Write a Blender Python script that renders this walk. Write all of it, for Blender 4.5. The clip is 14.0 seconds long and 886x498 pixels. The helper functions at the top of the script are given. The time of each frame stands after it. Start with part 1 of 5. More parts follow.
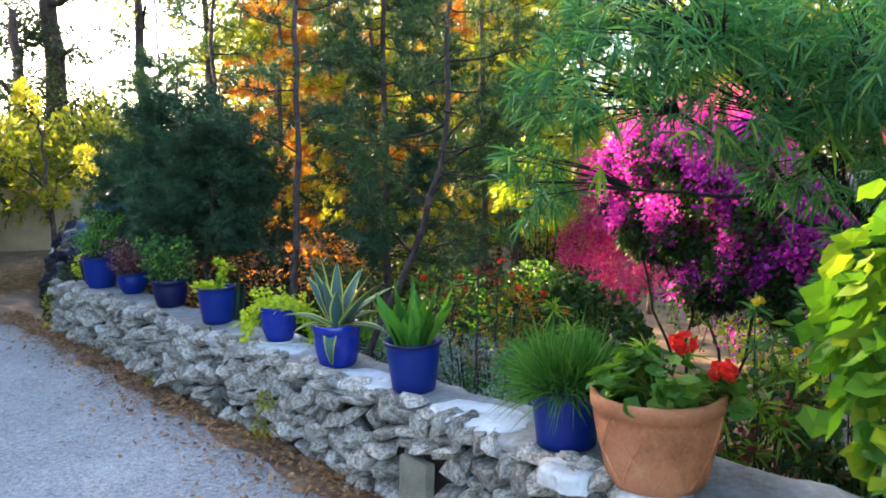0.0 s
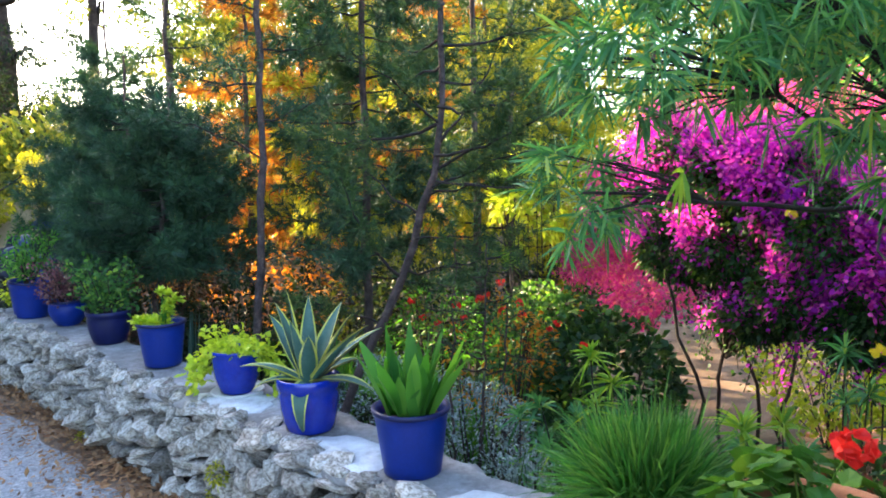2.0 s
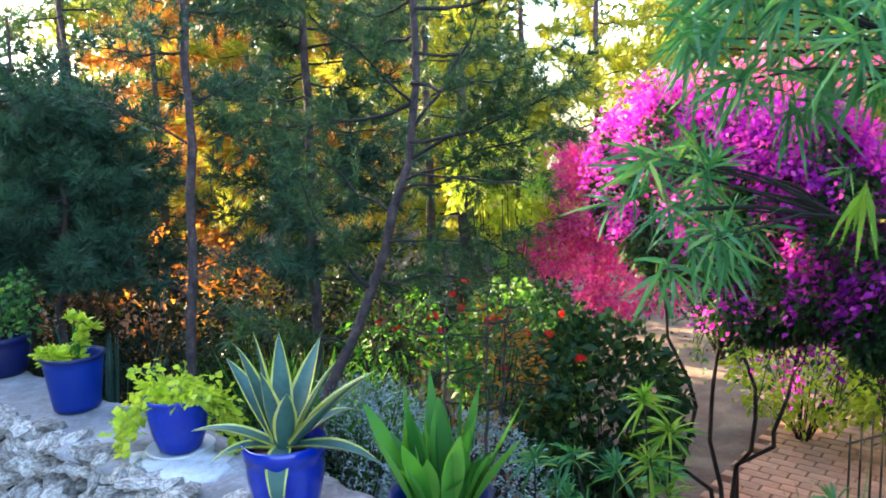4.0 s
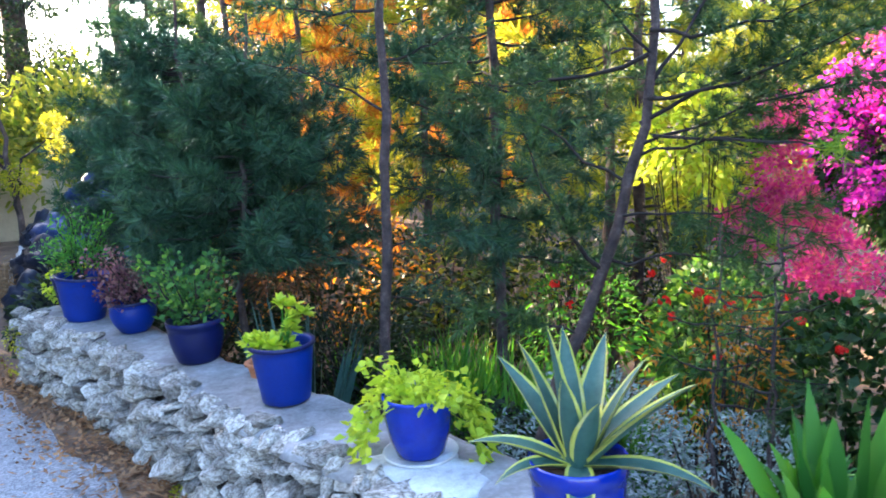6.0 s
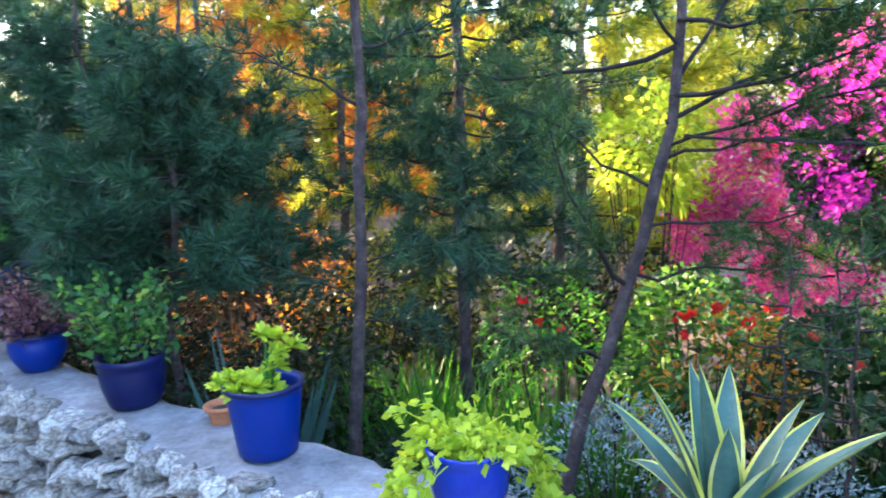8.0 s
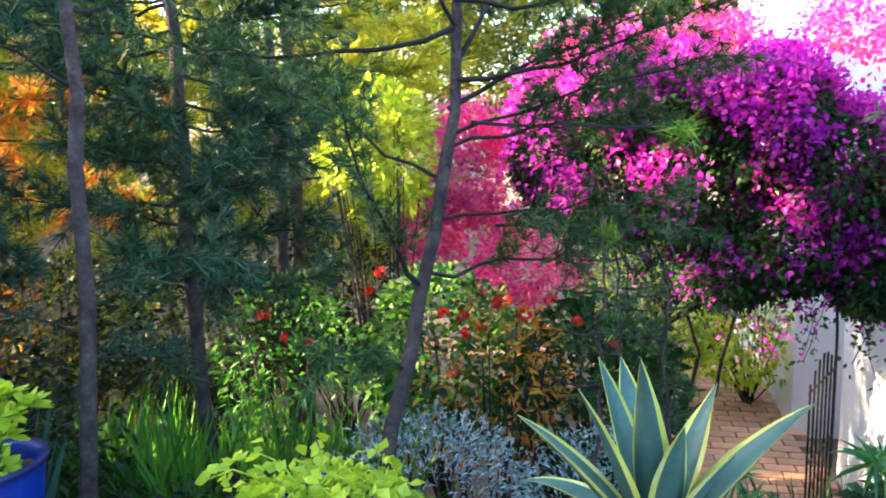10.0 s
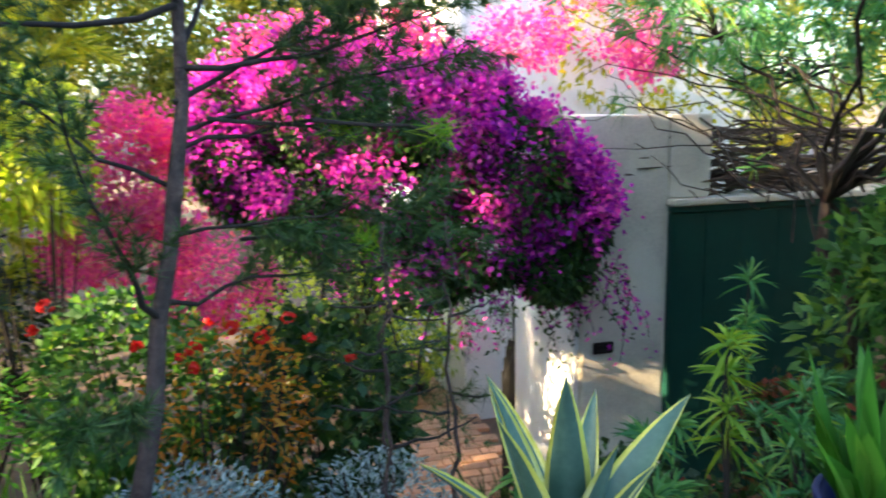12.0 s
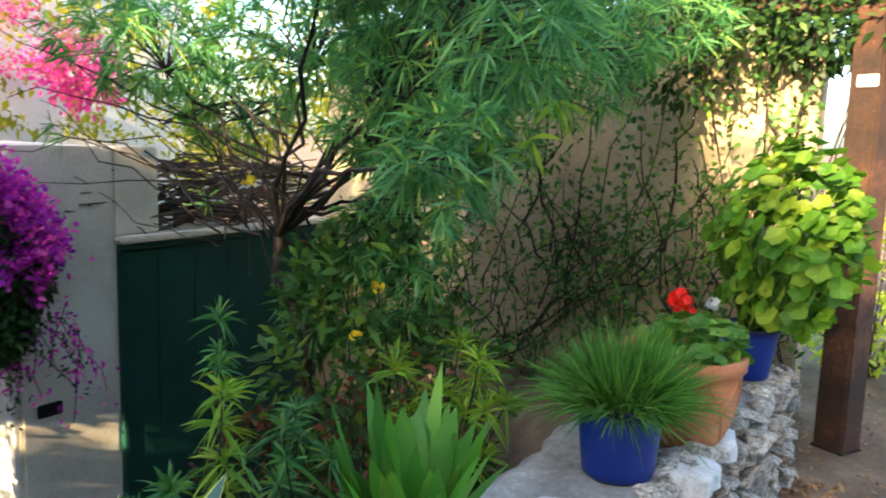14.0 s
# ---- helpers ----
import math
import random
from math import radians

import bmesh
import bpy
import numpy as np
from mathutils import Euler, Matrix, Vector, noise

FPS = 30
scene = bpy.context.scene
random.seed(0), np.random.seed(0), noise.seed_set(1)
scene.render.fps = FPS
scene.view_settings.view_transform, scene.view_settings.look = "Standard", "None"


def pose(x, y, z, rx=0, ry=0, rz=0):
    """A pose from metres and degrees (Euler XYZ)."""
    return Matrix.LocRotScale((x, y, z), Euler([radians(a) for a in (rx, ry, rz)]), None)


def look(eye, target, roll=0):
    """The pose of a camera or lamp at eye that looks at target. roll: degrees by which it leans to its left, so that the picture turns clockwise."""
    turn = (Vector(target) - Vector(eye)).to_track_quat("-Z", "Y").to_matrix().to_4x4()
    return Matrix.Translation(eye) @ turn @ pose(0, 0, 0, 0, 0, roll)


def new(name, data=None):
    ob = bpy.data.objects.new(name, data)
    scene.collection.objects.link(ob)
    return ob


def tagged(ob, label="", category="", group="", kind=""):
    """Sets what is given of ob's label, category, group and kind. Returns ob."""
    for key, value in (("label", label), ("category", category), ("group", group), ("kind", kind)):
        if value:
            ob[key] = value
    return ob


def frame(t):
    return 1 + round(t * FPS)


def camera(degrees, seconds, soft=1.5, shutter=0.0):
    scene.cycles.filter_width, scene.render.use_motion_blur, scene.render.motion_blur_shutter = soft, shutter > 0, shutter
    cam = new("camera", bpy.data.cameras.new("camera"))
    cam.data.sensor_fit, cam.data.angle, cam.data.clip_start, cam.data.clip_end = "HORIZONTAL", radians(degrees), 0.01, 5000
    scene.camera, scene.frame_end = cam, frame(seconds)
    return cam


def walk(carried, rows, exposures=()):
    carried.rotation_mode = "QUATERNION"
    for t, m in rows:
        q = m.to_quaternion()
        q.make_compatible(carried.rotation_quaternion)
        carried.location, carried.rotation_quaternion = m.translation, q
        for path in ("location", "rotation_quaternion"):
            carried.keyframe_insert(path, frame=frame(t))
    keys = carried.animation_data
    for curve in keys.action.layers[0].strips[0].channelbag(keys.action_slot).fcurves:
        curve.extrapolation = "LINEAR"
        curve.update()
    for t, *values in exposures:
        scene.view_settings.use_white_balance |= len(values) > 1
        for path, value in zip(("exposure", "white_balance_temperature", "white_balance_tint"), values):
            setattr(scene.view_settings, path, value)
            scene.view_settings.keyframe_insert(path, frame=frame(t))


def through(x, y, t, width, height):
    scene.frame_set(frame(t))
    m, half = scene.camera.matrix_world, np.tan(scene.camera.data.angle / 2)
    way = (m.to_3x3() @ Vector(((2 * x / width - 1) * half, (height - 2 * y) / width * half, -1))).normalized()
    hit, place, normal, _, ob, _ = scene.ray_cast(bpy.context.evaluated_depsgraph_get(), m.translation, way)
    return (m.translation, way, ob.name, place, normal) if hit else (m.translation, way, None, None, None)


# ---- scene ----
cam = camera(59.3, 14.0, soft=1.8, shutter=0.3)
PATH = [
    (0, (0.222, 0.075, 1.679), (0.126, 2.059, 1.44), -1.3),
    (0.5, (0.244, 0.426, 1.624), (0.176, 2.413, 1.404), -1.6),
    (1, (0.207, 0.629, 1.628), (0.163, 2.616, 1.402), -1.5),
    (1.5, (0.118, 0.832, 1.718), (0.077, 2.816, 1.468), -1.0),
    (2, (0.06, 1.047, 1.662), (0.028, 3.034, 1.441), -1.6),
    (2.2, (0.037, 1.141, 1.662), (0.014, 3.129, 1.442), -1.6),
    (4.3, (-0.369, 1.927, 1.765), (-0.162, 3.892, 1.456), -2.0),
    (4.5, (-0.425, 1.992, 1.733), (-0.229, 3.959, 1.423), -2.3),
    (5, (-0.555, 2.123, 1.727), (-0.439, 4.089, 1.379), -2.6),
    (5.5, (-0.662, 2.237, 1.732), (-0.688, 4.204, 1.37), -3.4),
    (6, (-0.864, 2.329, 1.717), (-0.927, 4.297, 1.363), -3.6),
    (6.5, (-1.038, 2.427, 1.688), (-1.083, 4.395, 1.334), -2.8),
    (7, (-1.177, 2.583, 1.704), (-1.211, 4.551, 1.347), -2.5),
    (7.5, (-1.285, 2.716, 1.684), (-1.253, 4.687, 1.344), -2.5),
    (8, (-1.404, 2.851, 1.676), (-1.129, 4.802, 1.333), -2.6),
    (8.5, (-1.529, 2.97, 1.641), (-0.996, 4.868, 1.301), -2.2),
    (8.7, (-1.526, 3.019, 1.661), (-0.928, 4.892, 1.292), -2.3),
    (10.8, (-1.878, 3.596, 1.566), (-0.561, 5.064, 1.234), -1.9),
    (11, (-1.905, 3.645, 1.571), (-0.545, 5.071, 1.228), -1.9),
    (11.5, (-1.916, 3.739, 1.544), (-0.419, 5.023, 1.212), -2.3),
    (12, (-1.819, 3.914, 1.57), (-0.094, 4.861, 1.212), -1.1),
    (12.5, (-1.817, 4.0, 1.562), (0.069, 4.56, 1.2), 0.6),
    (13, (-1.811, 4.093, 1.581), (0.151, 4.265, 1.233), 1.5),
    (13.5, (-1.727, 4.086, 1.573), (0.241, 3.913, 1.261), 2.2),
    (14, (-1.674, 4.113, 1.608), (0.259, 3.684, 1.324), 1.8),
]
walk(cam, [(t, look(e, g, r)) for t, e, g, r in PATH], [(0, 2.92, 6250, 7), (2, 3.15, 6100, 9), (4.5, 3.4, 5650, 10), (6.5, 3.55, 5650, 12), (8.5, 3.65, 5450, 13), (11, 3.15, 5900, 5), (12.5, 2.95, 6050, 3), (13.5, 2.82, 6100, 3), (14, 2.7, 6300, 4)])

# ---------------------------------------------------------------- light
SUN_TO = Vector((-0.73, 0.57, 0.37)).normalized()
world = bpy.data.worlds.new("sky")
scene.world = world
world.use_nodes = True
wn = world.node_tree
sky = wn.nodes.new("ShaderNodeTexSky")
sky.sky_type, sky.sun_disc = "NISHITA", False
sky.sun_elevation = math.asin(SUN_TO.z)
sky.sun_rotation = math.atan2(SUN_TO.x, SUN_TO.y)
sky.air_density, sky.dust_density = 1.0, 2.5
wn.links.new(sky.outputs[0], wn.nodes["Background"].inputs[0])
wn.nodes["Background"].inputs[1].default_value = 0.15
sun = new("sun", bpy.data.lights.new("sun", "SUN"))
sun.data.energy, sun.data.angle, sun.data.color = 5.0, radians(0.6), (1.0, 0.71, 0.39)
sun.matrix_world = look(SUN_TO * 30, (0, 0, 0))

# ---------------------------------------------------------------- plan: s runs along the road wall, n away from the road
D, NRM = Vector((-0.699, 0.715, 0)), Vector((0.715, 0.699, 0))


def at(s, n, z=0.0):
    return D * s + NRM * n + Vector((0, 0, z))


def smooth(a, b, v):
    v = min(1.0, max(0.0, (v - a) / (b - a)))
    return v * v * (3 - 2 * v)


def front(s):
    """The road wall's front face: it bows towards the road at its near end."""
    return 2.37 - 0.16 * smooth(2.3, 0.6, s) + 0.02 * math.sin(s * 2.1)


ROAD = 0.03


def ground_z(s, n):
    low = -0.15 - 0.95 * smooth(2.9, 5.4, n)
    inside = smooth(2.42, 2.75, n) * smooth(0.0, 0.5, s + 0.35 * max(0, n - 2.6)) * (1 - smooth(8.3, 11.5, s))
    return ROAD * (1 - inside) + low * inside - 0.004


# ---------------------------------------------------------------- materials
def shader(name):
    m = bpy.data.materials.new(name)
    m.use_nodes = True
    nt = m.node_tree
    return m, nt, nt.nodes["Principled BSDF"], nt.nodes["Material Output"]


def node(nt, kind, **values):
    nd = nt.nodes.new("ShaderNode" + kind)
    for k, v in values.items():
        nd.inputs[k.replace("_", " ")].default_value = v
    return nd


def ramp(nt, fac, stops):
    r = nt.nodes.new("ShaderNodeValToRGB")
    while len(r.color_ramp.elements) < len(stops):
        r.color_ramp.elements.new(0.5)
    for e, (p, c) in zip(r.color_ramp.elements, stops):
        e.position, e.color = p, (*c, 1)
    nt.links.new(fac, r.inputs[0])
    return r.outputs[0]


def mix(nt, fac, a, b, blend="MIX"):
    mx = nt.nodes.new("ShaderNodeMix")
    mx.data_type, mx.blend_type = "RGBA", blend
    for sock, v in ((mx.inputs[0], fac), (mx.inputs[6], a), (mx.inputs[7], b)):
        if isinstance(v, bpy.types.NodeSocket):
            nt.links.new(v, sock)
        else:
            sock.default_value = v if isinstance(v, (int, float)) else (*v, 1)
    return mx.outputs[2]


def coords(nt, scale=1.0, where="Object"):
    tc = nt.nodes.new("ShaderNodeTexCoord")
    return tc.outputs[where]


def surface(name, stops, scale=4.0, fine=60.0, rough=0.8, bump=0.3, depth=0.01, metal=0.0, where="Object", rnd=0.0, spec=0.4):
    """Colour by two noises, relief by the finer one."""
    m, nt, bs, out = shader(name)
    co = coords(nt, where=where)
    big = node(nt, "TexNoise", Scale=scale, Detail=6.0, Roughness=0.6)
    small = node(nt, "TexNoise", Scale=fine, Detail=4.0, Roughness=0.7)
    for b in (big, small):
        nt.links.new(co, b.inputs["Vector"])
    add = nt.nodes.new("ShaderNodeMath")
    add.operation = "MULTIPLY_ADD"
    nt.links.new(small.outputs[0], add.inputs[0])
    add.inputs[1].default_value = 0.45
    nt.links.new(big.outputs[0], add.inputs[2])
    sub = nt.nodes.new("ShaderNodeMath")
    sub.operation = "SUBTRACT"
    nt.links.new(add.outputs[0], sub.inputs[0])
    sub.inputs[1].default_value = 0.22
    col = ramp(nt, sub.outputs[0], stops)
    if rnd:
        oi = nt.nodes.new("ShaderNodeObjectInfo")
        tone = ramp(nt, oi.outputs["Random"], [(0, (1 - rnd,) * 3), (0.5, (1, 0.97, 0.93)), (1, (1 + rnd * 0.3,) * 3)])
        col = mix(nt, 1.0, col, tone, "MULTIPLY")
    nt.links.new(col, bs.inputs["Base Color"])
    bs.inputs["Roughness"].default_value, bs.inputs["Metallic"].default_value = rough, metal
    bs.inputs["Specular IOR Level"].default_value = spec
    bp = node(nt, "Bump", Strength=bump, Distance=depth)
    nt.links.new(add.outputs[0], bp.inputs["Height"])
    nt.links.new(bp.outputs[0], bs.inputs["Normal"])
    return m


def leaf_mat(name, stops, through=0.35, rough=0.5, glow=(1.25, 1.3, 0.5), spec=0.3):
    """Leaves: each its own tone, light passes through them."""
    m, nt, bs, out = shader(name)
    geo = nt.nodes.new("ShaderNodeNewGeometry")
    oi = nt.nodes.new("ShaderNodeObjectInfo")
    both = nt.nodes.new("ShaderNodeMath")
    both.operation = "ADD"
    nt.links.new(geo.outputs["Random Per Island"], both.inputs[0])
    nt.links.new(oi.outputs["Random"], both.inputs[1])
    part_of = nt.nodes.new("ShaderNodeMath")
    part_of.operation = "FRACT"
    nt.links.new(both.outputs[0], part_of.inputs[0])
    col = ramp(nt, part_of.outputs[0], stops)
    nz = node(nt, "TexNoise", Scale=1.7, Detail=3.0)
    nt.links.new(coords(nt), nz.inputs["Vector"])
    col = mix(nt, 1.0, col, ramp(nt, nz.outputs[0], [(0.3, (0.7, 0.72, 0.75)), (0.7, (1.25, 1.2, 1.05))]), "MULTIPLY")
    nt.links.new(col, bs.inputs["Base Color"])
    bs.inputs["Roughness"].default_value = rough
    bs.inputs["Specular IOR Level"].default_value = spec
    tr = nt.nodes.new("ShaderNodeBsdfTranslucent")
    nt.links.new(mix(nt, 1.0, col, glow, "MULTIPLY"), tr.inputs[0])
    ms = nt.nodes.new("ShaderNodeMixShader")
    ms.inputs[0].default_value = through
    nt.links.new(bs.outputs[0], ms.inputs[1])
    nt.links.new(tr.outputs[0], ms.inputs[2])
    nt.links.new(ms.outputs[0], out.inputs[0])
    return m


def asphalt():
    m, nt, bs, out = shader("asphalt")
    co = coords(nt)
    big = node(nt, "TexNoise", Scale=0.9, Detail=5.0, Roughness=0.65)
    grit = node(nt, "TexVoronoi", Scale=85.0)
    spots = node(nt, "TexNoise", Scale=26.0, Detail=5.0, Roughness=0.8)
    for b in (big, grit, spots):
        nt.links.new(co, b.inputs["Vector"])
    base = ramp(nt, big.outputs[0], [(0.3, (0.17, 0.175, 0.19)), (0.55, (0.25, 0.255, 0.275)), (0.75, (0.33, 0.33, 0.35))])
    tone = ramp(nt, grit.outputs["Color"], [(0.1, (0.55, 0.55, 0.55)), (0.8, (1.25, 1.25, 1.25))])
    col = mix(nt, 1.0, base, tone, "MULTIPLY")
    pale = ramp(nt, spots.outputs[0], [(0.56, (0, 0, 0)), (0.68, (1, 1, 1))])
    col = mix(nt, pale, col, (0.48, 0.48, 0.50))
    nt.links.new(col, bs.inputs["Base Color"])
    bs.inputs["Roughness"].default_value = 0.85
    bp = node(nt, "Bump", Strength=0.7, Distance=0.006)
    nt.links.new(grit.outputs["Distance"], bp.inputs["Height"])
    nt.links.new(bp.outputs[0], bs.inputs["Normal"])
    return m


M_ROAD = asphalt()
M_SOIL = surface("garden_soil", [(0.3, (0.05, 0.035, 0.02)), (0.55, (0.13, 0.09, 0.05)), (0.75, (0.22, 0.16, 0.09))], 3, 40, 0.95, 0.8, 0.03)
M_EARTH = surface("dry_earth", [(0.3, (0.08, 0.05, 0.035)), (0.55, (0.16, 0.105, 0.07)), (0.75, (0.27, 0.19, 0.13))], 2.5, 60, 0.95, 0.7, 0.02)
M_STONE = surface("limestone", [(0.28, (0.06, 0.05, 0.042)), (0.42, (0.20, 0.175, 0.15)), (0.55, (0.40, 0.37, 0.335)), (0.76, (0.64, 0.615, 0.58))], 6, 24, 0.9, 0.45, 0.010, rnd=0.55)
M_MORTAR = surface("old_mortar", [(0.3, (0.025, 0.02, 0.017)), (0.6, (0.06, 0.05, 0.043)), (0.8, (0.13, 0.115, 0.10))], 6, 50, 0.95, 0.9, 0.02)
M_CAP = surface("cement_cap", [(0.27, (0.09, 0.082, 0.078)), (0.42, (0.19, 0.177, 0.172)), (0.58, (0.28, 0.267, 0.265)), (0.78, (0.48, 0.47, 0.475))], 3.2, 38, 0.9, 0.6, 0.012)
M_SLAB = surface("whitish_slab", [(0.25, (0.30, 0.29, 0.28)), (0.45, (0.52, 0.52, 0.53)), (0.75, (0.70, 0.71, 0.74))], 5, 40, 0.9, 0.8, 0.015)
M_PLAQUE = surface("grey_board", [(0.3, (0.14, 0.13, 0.10)), (0.7, (0.27, 0.25, 0.20))], 5, 70, 0.9, 0.3, 0.004)
M_TANWALL = surface("ochre_render", [(0.3, (0.32, 0.24, 0.15)), (0.55, (0.44, 0.34, 0.22)), (0.8, (0.54, 0.45, 0.32))], 1.6, 60, 0.9, 0.3, 0.006)
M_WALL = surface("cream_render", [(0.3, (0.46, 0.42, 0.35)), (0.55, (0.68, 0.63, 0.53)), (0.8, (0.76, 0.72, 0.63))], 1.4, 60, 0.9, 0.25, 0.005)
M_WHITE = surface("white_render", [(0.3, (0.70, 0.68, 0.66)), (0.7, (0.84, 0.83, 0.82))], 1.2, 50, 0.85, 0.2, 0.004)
M_DOOR = surface("dark_green_paint", [(0.3, (0.003, 0.034, 0.026)), (0.7, (0.007, 0.055, 0.042))], 1.5, 90, 0.6, 0.1, 0.003, spec=0.25)
M_IRON = surface("black_iron", [(0.3, (0.012, 0.012, 0.012)), (0.7, (0.03, 0.028, 0.026))], 8, 90, 0.55, 0.2, 0.002, metal=0.6)
# brick colour lightened to stand in for sun on the path
M_BRICK = surface("paving_brick", [(0.3, (0.42, 0.22, 0.13)), (0.6, (0.58, 0.33, 0.20)), (0.8, (0.68, 0.46, 0.31))], 5, 60, 0.9, 0.5, 0.006, rnd=0.25)
M_TERRA = surface("terracotta", [(0.25, (0.24, 0.085, 0.035)), (0.5, (0.45, 0.17, 0.075)), (0.68, (0.53, 0.23, 0.11)), (0.85, (0.58, 0.40, 0.27))], 5, 70, 0.85, 0.3, 0.004)
M_BLUE = surface("blue_plastic", [(0.3, (0.0015, 0.014, 0.15)), (0.7, (0.003, 0.026, 0.23))], 3, 80, 0.42, 0.05, 0.002, rnd=0.25, spec=0.35)
M_NAVY = surface("navy_plastic", [(0.3, (0.002, 0.004, 0.038)), (0.7, (0.004, 0.008, 0.07))], 3, 80, 0.45, 0.05, 0.002, spec=0.35)
M_GLAZE = surface("cobalt_glaze", [(0.3, (0.003, 0.012, 0.22)), (0.7, (0.007, 0.028, 0.34))], 4, 40, 0.2, 0.06, 0.003, spec=0.6)
M_SAUCER = surface("pale_saucer", [(0.3, (0.5, 0.49, 0.47)), (0.7, (0.66, 0.65, 0.63))], 6, 60, 0.7, 0.2, 0.003)
M_POTSOIL = surface("potting_soil", [(0.3, (0.03, 0.02, 0.012)), (0.7, (0.10, 0.07, 0.045))], 20, 120, 0.95, 0.9, 0.01)
M_BARK = surface("pine_bark", [(0.3, (0.03, 0.021, 0.020)), (0.55, (0.075, 0.052, 0.046)), (0.75, (0.15, 0.11, 0.095))], 12, 60, 0.95, 1.0, 0.02)
M_TWIG = surface("grey_twig", [(0.3, (0.013, 0.010, 0.010)), (0.7, (0.04, 0.03, 0.026))], 12, 60, 0.95, 0.5, 0.01)
M_BRUSH = surface("dry_brushwood", [(0.3, (0.03, 0.02, 0.015)), (0.7, (0.11, 0.075, 0.05))], 12, 60, 0.95, 0.5, 0.01)
M_POST = surface("dark_stained_timber", [(0.3, (0.012, 0.007, 0.005)), (0.52, (0.04, 0.018, 0.011)), (0.76, (0.15, 0.062, 0.032))], 3, 50, 0.75, 0.5, 0.006)
M_STRAW = leaf_mat("dry_brush", [(0, (0.16, 0.09, 0.045)), (0.5, (0.30, 0.18, 0.09)), (1, (0.42, 0.28, 0.15))], 0.1, 0.8, (1, 1, 1))
M_LITTER = leaf_mat("fallen_leaves", [(0, (0.10, 0.045, 0.02)), (0.5, (0.26, 0.13, 0.06)), (1, (0.38, 0.22, 0.11))], 0.1, 0.8, (1, 1, 1))
M_BAG = surface("black_plastic_bag", [(0.3, (0.006, 0.008, 0.016)), (0.7, (0.016, 0.02, 0.036))], 5, 30, 0.45, 0.15, 0.02, spec=0.2)
M_BAGBLUE = surface("blue_plastic_bag", [(0.3, (0.015, 0.03, 0.09)), (0.7, (0.04, 0.06, 0.15))], 5, 30, 0.45, 0.15, 0.02, spec=0.2)
M_BAGPALE = surface("pale_sack", [(0.3, (0.38, 0.36, 0.37)), (0.7, (0.55, 0.52, 0.52))], 6, 40, 0.6, 0.5, 0.02)

L_PINE = leaf_mat("pine_needles", [(0, (0.022, 0.056, 0.020)), (0.5, (0.040, 0.092, 0.032)), (0.85, (0.07, 0.14, 0.042)), (1, (0.15, 0.17, 0.05))], 0.25)
L_PINEBLUE = leaf_mat("blue_green_needles", [(0, (0.012, 0.044, 0.026)), (0.6, (0.028, 0.078, 0.042)), (1, (0.072, 0.132, 0.066))], 0.22)
# golden sun on the glade is put into these two needle colours
L_SUNYELLOW = leaf_mat("sun_yellow_needles", [(0, (0.18, 0.22, 0.025)), (0.6, (0.36, 0.36, 0.035)), (1, (0.52, 0.45, 0.05))], 0.62)
L_DRY = leaf_mat("browned_sunlit_needles", [(0, (0.30, 0.13, 0.02)), (0.6, (0.52, 0.24, 0.03)), (1, (0.60, 0.38, 0.06))], 0.62, glow=(1.3, 1.0, 0.5))
# darker copy of the browned needles, shade inside the pine in its colour
L_DRYSHADE = leaf_mat("shaded_dry_needles", [(0, (0.07, 0.03, 0.015)), (0.6, (0.15, 0.06, 0.025)), (1, (0.22, 0.11, 0.05))], 0.2, glow=(1.2, 1.0, 0.7))
# woodland leaf colours: the first raised for sunlight, the second lowered for shade
L_WOODS = leaf_mat("woodland_leaves", [(0, (0.07, 0.11, 0.02)), (0.5, (0.17, 0.20, 0.03)), (1, (0.32, 0.29, 0.05))], 0.5)
L_WOODSHADE = leaf_mat("shaded_woodland_leaves", [(0, (0.008, 0.019, 0.010)), (0.5, (0.02, 0.038, 0.016)), (1, (0.045, 0.065, 0.022))], 0.25)
L_OLEANDER = leaf_mat("narrow_green_leaves", [(0, (0.045, 0.16, 0.065)), (0.55, (0.09, 0.26, 0.10)), (0.9, (0.17, 0.37, 0.11)), (1, (0.34, 0.45, 0.08))], 0.42)
L_SPRIG = leaf_mat("bright_young_leaves", [(0, (0.12, 0.27, 0.03)), (0.6, (0.22, 0.38, 0.04)), (1, (0.36, 0.46, 0.05))], 0.45)
# leaf colour lowered to deepen the shade among the shrubs
L_SHRUB = leaf_mat("shrub_leaves", [(0, (0.012, 0.040, 0.013)), (0.6, (0.028, 0.075, 0.021)), (1, (0.08, 0.15, 0.03))], 0.3)
L_LIME = leaf_mat("lime_leaves", [(0, (0.28, 0.40, 0.025)), (0.6, (0.46, 0.56, 0.035)), (1, (0.62, 0.66, 0.06))], 0.4)
L_FRESH = leaf_mat("fresh_green_leaves", [(0, (0.04, 0.15, 0.022)), (0.6, (0.075, 0.23, 0.03)), (1, (0.14, 0.31, 0.045))], 0.4)
L_GRASS = leaf_mat("grass_blades", [(0, (0.035, 0.12, 0.022)), (0.6, (0.065, 0.20, 0.033)), (1, (0.16, 0.29, 0.06))], 0.35)
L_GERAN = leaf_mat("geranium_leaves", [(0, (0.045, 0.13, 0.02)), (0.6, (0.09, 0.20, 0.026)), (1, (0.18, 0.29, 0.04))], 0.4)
# lighter, yellower copy of the geranium leaves, sunlight put into its colour
L_GERANSUN = leaf_mat("sun_tinted_geranium_leaves", [(0, (0.06, 0.17, 0.018)), (0.6, (0.12, 0.26, 0.022)), (1, (0.28, 0.36, 0.035))], 0.4)
